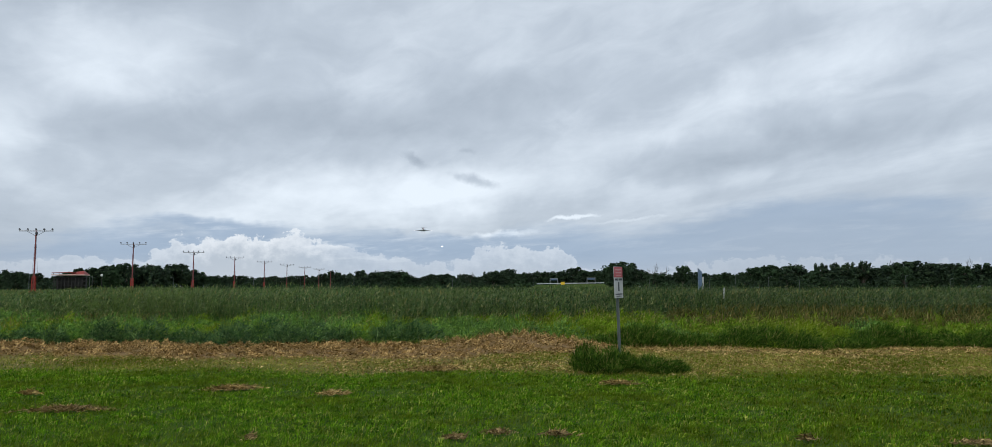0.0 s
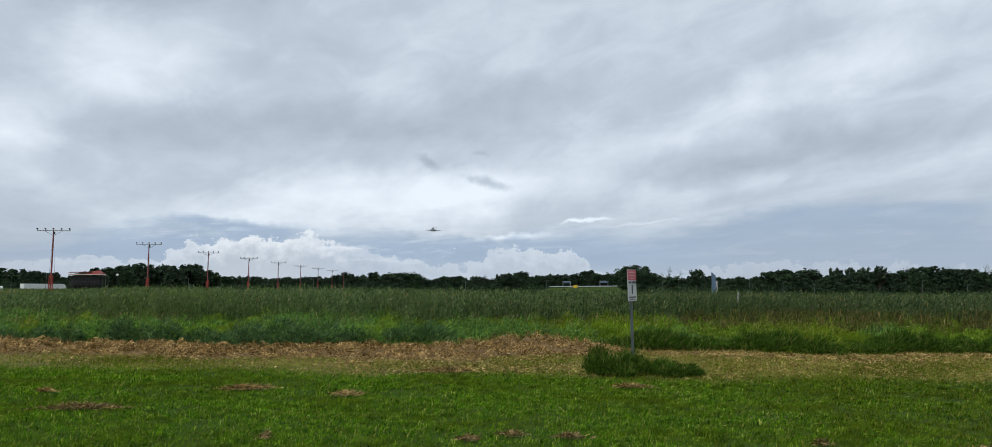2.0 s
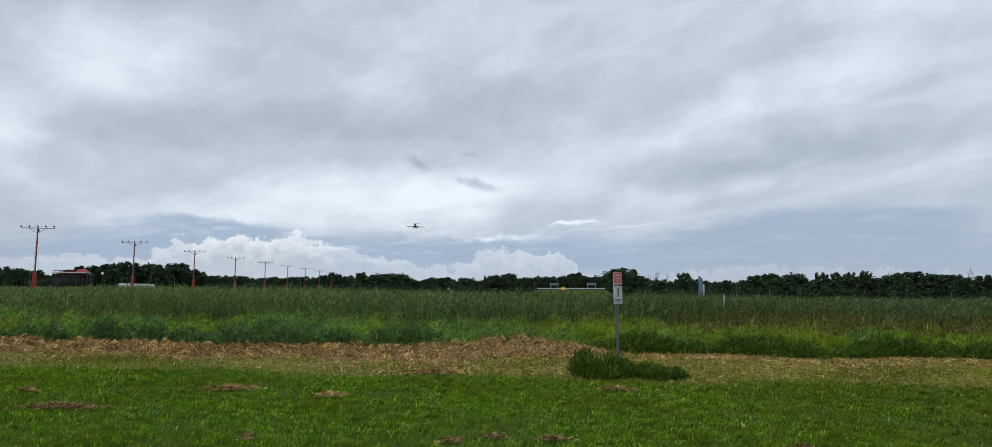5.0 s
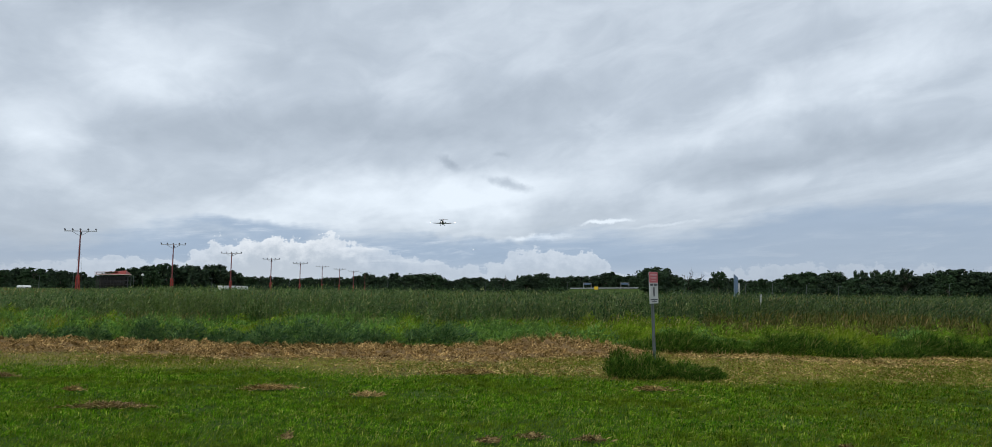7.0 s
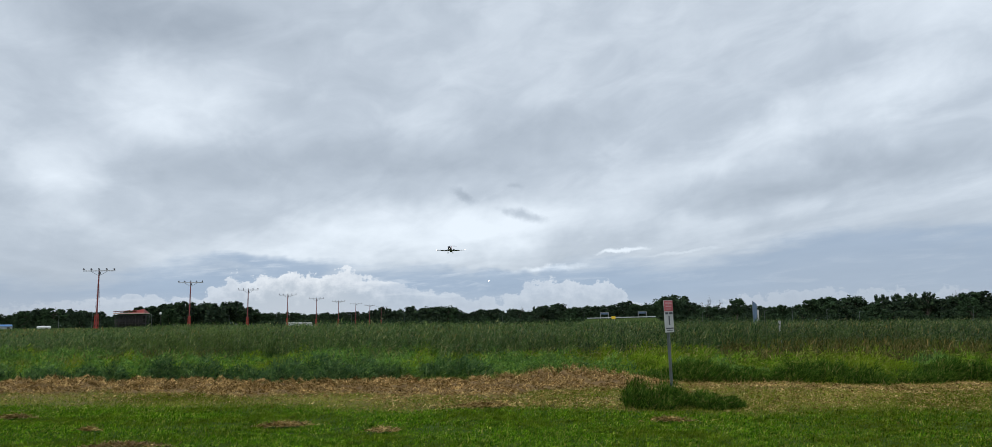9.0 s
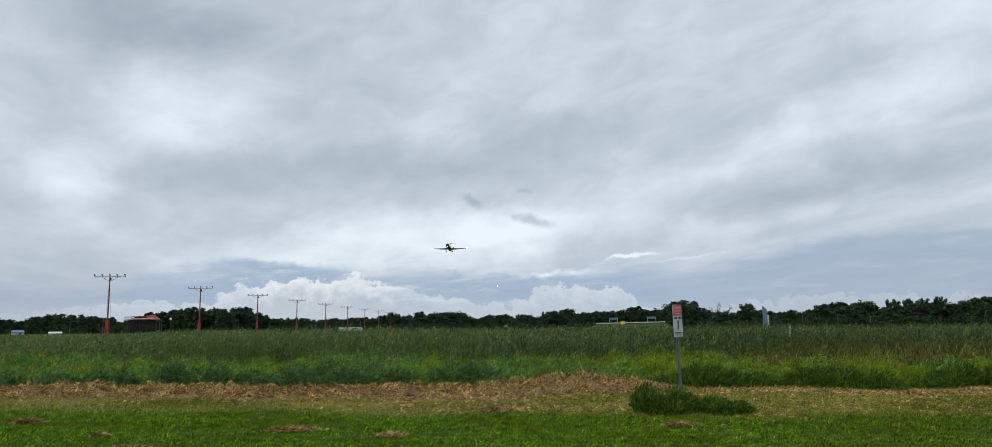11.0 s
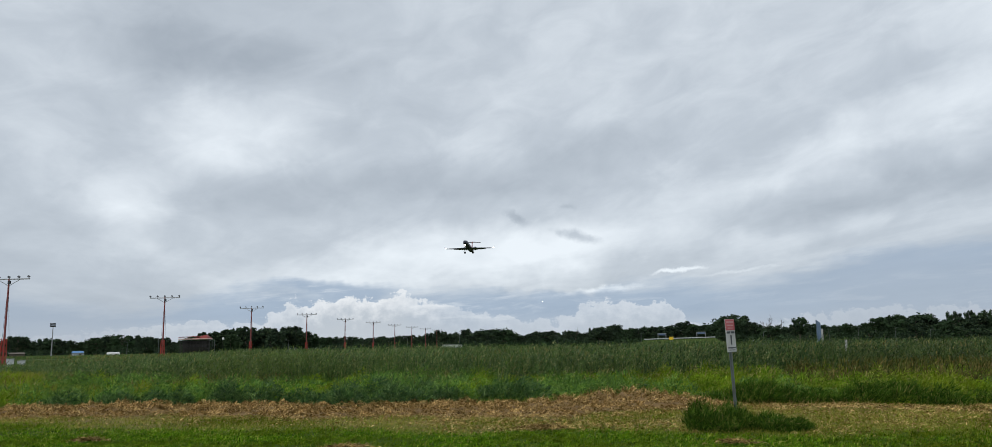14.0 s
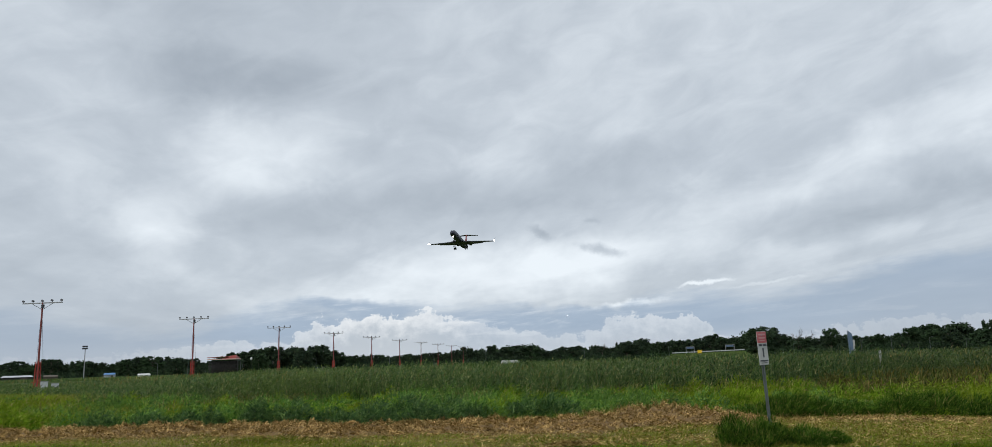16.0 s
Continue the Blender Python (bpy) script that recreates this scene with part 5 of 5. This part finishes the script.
def make_pylon_building():
    y = 320
    t = thing("slanted_tower", pose(y * 0.2648, y, 0, 0, 0, -8) @ Matrix.Diagonal((0.6, 0.6, 0.66, 1)), "distant narrow tower with a slanted blue top", "tower")
    bm = B()
    loft(bm, [[(-1.9, -2, 0), (0.5, -2, 0), (0.5, 2, 0), (-1.9, 2, 0)], [(-1.9, -2, 14.2), (0.5, -2, 12.2), (0.5, 2, 12.2), (-1.9, 2, 14.2)]])
    part("glass_face", bm, M_GLASSY, t, "blue glazed face")
    bm = B()
    box(bm, (1.1, 0, 4.4), (1.2, 4, 8.8))
    part("pale_wing", bm, M_CONCRETE, t)


make_pylon_building()

# ---- moving things ----


def section(x, r, sy=1.0, drop=0.0, n=16):
    """A ring round the fuselage; x runs towards the nose."""
    return [(x, r * sy * math.cos(math.tau * k / n), r * math.sin(math.tau * k / n) + drop) for k in range(n)]


def aerofoil(p, chord, thick, up=(0, 0, 1)):
    """A wing section at p (leading edge), running back along -x."""
    pts = ((0, 0), (0.06, 0.5), (0.3, 0.62), (0.65, 0.36), (1, 0.02), (0.65, -0.22), (0.3, -0.36), (0.06, -0.34))
    u = Vector(up)
    return [Vector(p) + Vector((-c * chord, 0, 0)) + u * (h * thick) for c, h in pts]


def make_airliner():
    """A twin-jet regional airliner with engines at the tail, wheels down. Nose along +x."""
    t = thing("passenger_jet", Matrix(), "dark regional jet with a T-tail landing with wheels down", "airplane")
    bm = B()
    loft(bm, [section(17.6, 0.06, 1, -0.45), section(17.1, 0.50, 1, -0.38), section(16.2, 0.88, 1, -0.25), section(15.0, 1.04, 1, -0.1), section(13.4, 1.18), section(10, 1.2),
              section(0, 1.2), section(-8, 1.2), section(-11, 1.1, 1, 0.10), section(-14, 0.86, 1, 0.36), section(-17, 0.42, 1, 0.66), section(-18.4, 0.12, 1, 0.85)])
    part("fuselage", bm, M_HULL, t, "dark round fuselage", True)
    for s in (-1, 1):
        bm = B()
        box(bm, (15.75, s * 0.42, 0.52), (0.75, 0.62, 0.40), pose(0, 0, 0, s * -22, 28, s * -24), 0.08)
        part("windscreen", bm, M_COCKPIT, t)
        bm = B()
        loft(bm, [aerofoil((4.4, s * 0.6, -0.95), 6.2, 0.75), aerofoil((1.2, s * 4.6, -0.68), 3.7, 0.48), aerofoil((-3.0, s * 11.7, -0.10), 1.6, 0.18)])
        wing = part("wing", bm, M_WING, t, "swept grey wing", True)
        bm = B()
        loft(bm, [aerofoil((-3.1, s * 11.7, -0.10), 1.5, 0.14), aerofoil((-4.3, s * 12.35, 1.15), 0.6, 0.06)])
        part("winglet", bm, M_WING, wing)
        bm = B()
        loft(bm, [aerofoil((-1.5, s * 1.4, -0.9), 1.9, 0.2, (0.35, 0, 1)), aerofoil((-2.4, s * 5.2, -0.72), 1.3, 0.14, (0.35, 0, 1)), aerofoil((-3.2, s * 8.0, -0.48), 1.0, 0.12, (0.35, 0, 1))])
        part("flap", bm, M_WING, wing)
        bm = B()
        ball(bm, (-3.3, s * 12.1, 0.10), 0.33, (1, 1, 0.9))
        part("wing_tip_light", bm, M_LIGHT, wing, "bright white light")
        bm = B()
        n = 14
        loft(bm, [[(x, s * 2.35 + r * math.cos(math.tau * k / n), 0.72 + r * math.sin(math.tau * k / n)) for k in range(n)] for x, r in ((-7.9, 0.62), (-8.4, 0.74), (-10, 0.76), (-11.4, 0.62), (-12.0, 0.45))])
        nacelle = part("engine", bm, M_HULL, t, "tail-mounted jet engine", True)
        bm = B()
        tube(bm, (-7.86, s * 2.35, 0.72), (-7.80, s * 2.35, 0.72), 0.54, None, 14)
        part("intake", bm, M_COCKPIT, nacelle)
        bm = B()
        box(bm, (-9.8, s * 1.5, 0.62), (2.6, 1.0, 0.26), None, 0.05)
        part("pylon", bm, M_HULL, nacelle)
        bm = B()
        loft(bm, [aerofoil((-15.6, s * 0.05, 5.1), 2.4, 0.26), aerofoil((-17.6, s * 4.25, 5.1), 1.2, 0.12)])
        part("tailplane", bm, M_WING, t)
        bm = B()
        tube(bm, (-1.2, s * 2.05, -0.95), (-1.2, s * 2.05, -2.55), 0.12, 0.10, 8)
        gear = part("main_gear", bm, M_GALV, t)
        for o in (-0.28, 0.28):
            bm = B()
            tube(bm, (-1.2, s * 2.05 + o - 0.14, -2.6), (-1.2, s * 2.05 + o + 0.14, -2.6), 0.48, None, 14)
            part("wheel", bm, M_TYRE, gear)
        bm = B()
        box(bm, (-1.2, s * 2.45, -1.55), (1.1, 0.06, 0.9), pose(0, 0, 0, s * 14, 0, 0))
        part("gear_door", bm, M_HULL, gear)
    bm = B()
    loft(bm, [aerofoil((-12.0, 0, 0.9), 5.2, 0.42, (0, 1, 0)), aerofoil((-15.4, 0, 5.2), 2.9, 0.26, (0, 1, 0))])
    part("fin", bm, M_TAILRED, t, "red tail fin")
    bm = B()
    tube(bm, (13.6, 0, -1.2), (13.7, 0, -2.5), 0.09, 0.08, 8)
    nose = part("nose_gear", bm, M_GALV, t)
    for o in (-0.2, 0.2):
        bm = B()
        tube(bm, (13.7, o - 0.1, -2.5), (13.7, o + 0.1, -2.5), 0.28, None, 12)
        part("wheel", bm, M_TYRE, nose)
    bm = B()
    ball(bm, (15.3, 0.0, -1.15), 0.34, (0.6, 1, 1))
    part("taxi_light", bm, M_NOSELIGHT, t, "bright landing light")
    return t


def make_far_plane():
    t = thing("distant_airplane", Matrix(), "tiny distant airplane with its landing light on", "airplane")
    bm = B()
    loft(bm, [section(12, 0.3, 1, 0, 8), section(10, 1.4, 1, 0, 8), section(-8, 1.4, 1, 0, 8), section(-15, 0.3, 1, 0.6, 8)])
    part("fuselage", bm, M_PALEBLD, t)
    for s in (-1, 1):
        bm = B()
        loft(bm, [aerofoil((3, s * 0.6, -0.7), 5, 0.6), aerofoil((-3, s * 12, 0), 1.5, 0.2)])
        part("wing", bm, M_PALEBLD, t)
    bm = B()
    loft(bm, [aerofoil((-11, 0, 0.9), 4, 0.4, (0, 1, 0)), aerofoil((-14, 0, 5.2), 2.4, 0.26, (0, 1, 0))])
    part("fin", bm, M_PALEBLD, t)
    bm = B()
    ball(bm, (12.2, 0, -0.6), 1.7)
    part("landing_light", bm, M_LIGHT, t, "bright landing light")
    return t


def make_truck():
    """A box lorry; it drives along +x."""
    t = thing("lorry", Matrix(), "white box lorry driving on the far road", "truck")
    bm = B()
    box(bm, (-4.0, 0, 1.62), (12.6, 2.4, 1.75), None, 0.03)
    part("cargo_box", bm, M_WHITE, t, "plain white cargo box")
    bm = B()
    loft(bm, [[(2.4, -1.1, 0.5), (4.8, -1.1, 0.5), (4.8, 1.1, 0.5), (2.4, 1.1, 0.5)], [(2.4, -1.1, 1.6), (4.8, -1.1, 1.5), (4.8, 1.1, 1.5), (2.4, 1.1, 1.6)], [(2.4, -1.05, 2.5), (4.1, -1.0, 2.45), (4.1, 1.0, 2.45), (2.4, 1.05, 2.5)]])
    cab = part("cab", bm, M_WHITE, t)
    bm = B()
    box(bm, (4.52, 0, 1.98), (0.06, 1.7, 0.9), pose(0, 0, 0, 0, -36, 0))
    part("windscreen", bm, M_COCKPIT, cab)
    bm = B()
    box(bm, (-2.9, 0, 0.66), (14.2, 0.9, 0.20))
    part("chassis", bm, M_DARKSTEEL, t)
    for x in (-9.0, -7.8, 1.2, 3.6):
        for s in (-1, 1):
            bm = B()
            tube(bm, (x, s * 0.90, 0.45), (x, s * 1.16, 0.45), 0.45, None, 14)
            part("wheel", bm, M_TYRE, t)
    return t


jet = make_airliner()
jet.scale = (1.07, 1.07, 1.07)
far_plane = make_far_plane()
lorry = make_truck()


def motions():
    rows = []
    for t in range(0, 17, 2):
        p = Vector((-62.0, 289.2, 48.3)) + Vector((3.17, -56.37, -2.6)) * (t - 16)
        rows.append((t, Matrix.Translation(p) @ pose(0, 0, 0, 0, 0, -86.8) @ pose(0, 0, 0, (0.6, -0.4, 0.3, 0.0)[t // 2 % 4], -1.5, 0)))
    walk(jet, rows)
    far = 4300
    rows = []
    for t, az, el in ((0, -3.99, 3.02), (8, -4.14, 3.06), (16, -4.30, 3.22)):
        x, y = far * math.sin(radians(az)), far * math.cos(radians(az))
        rows.append((t, Matrix.Translation((x, y, far * math.tan(radians(el)))) @ pose(0, 0, 0, 0, 0, -88)))
    walk(far_plane, rows)
    turn = math.degrees(math.atan2(14.4, 7.6))
    walk(lorry, [(t, pose(-176.8 + 6.84 * t, 247.9 + 12.96 * t, 0, 0, 0, turn)) for t in (0, 4, 8, 12, 16)])


motions()
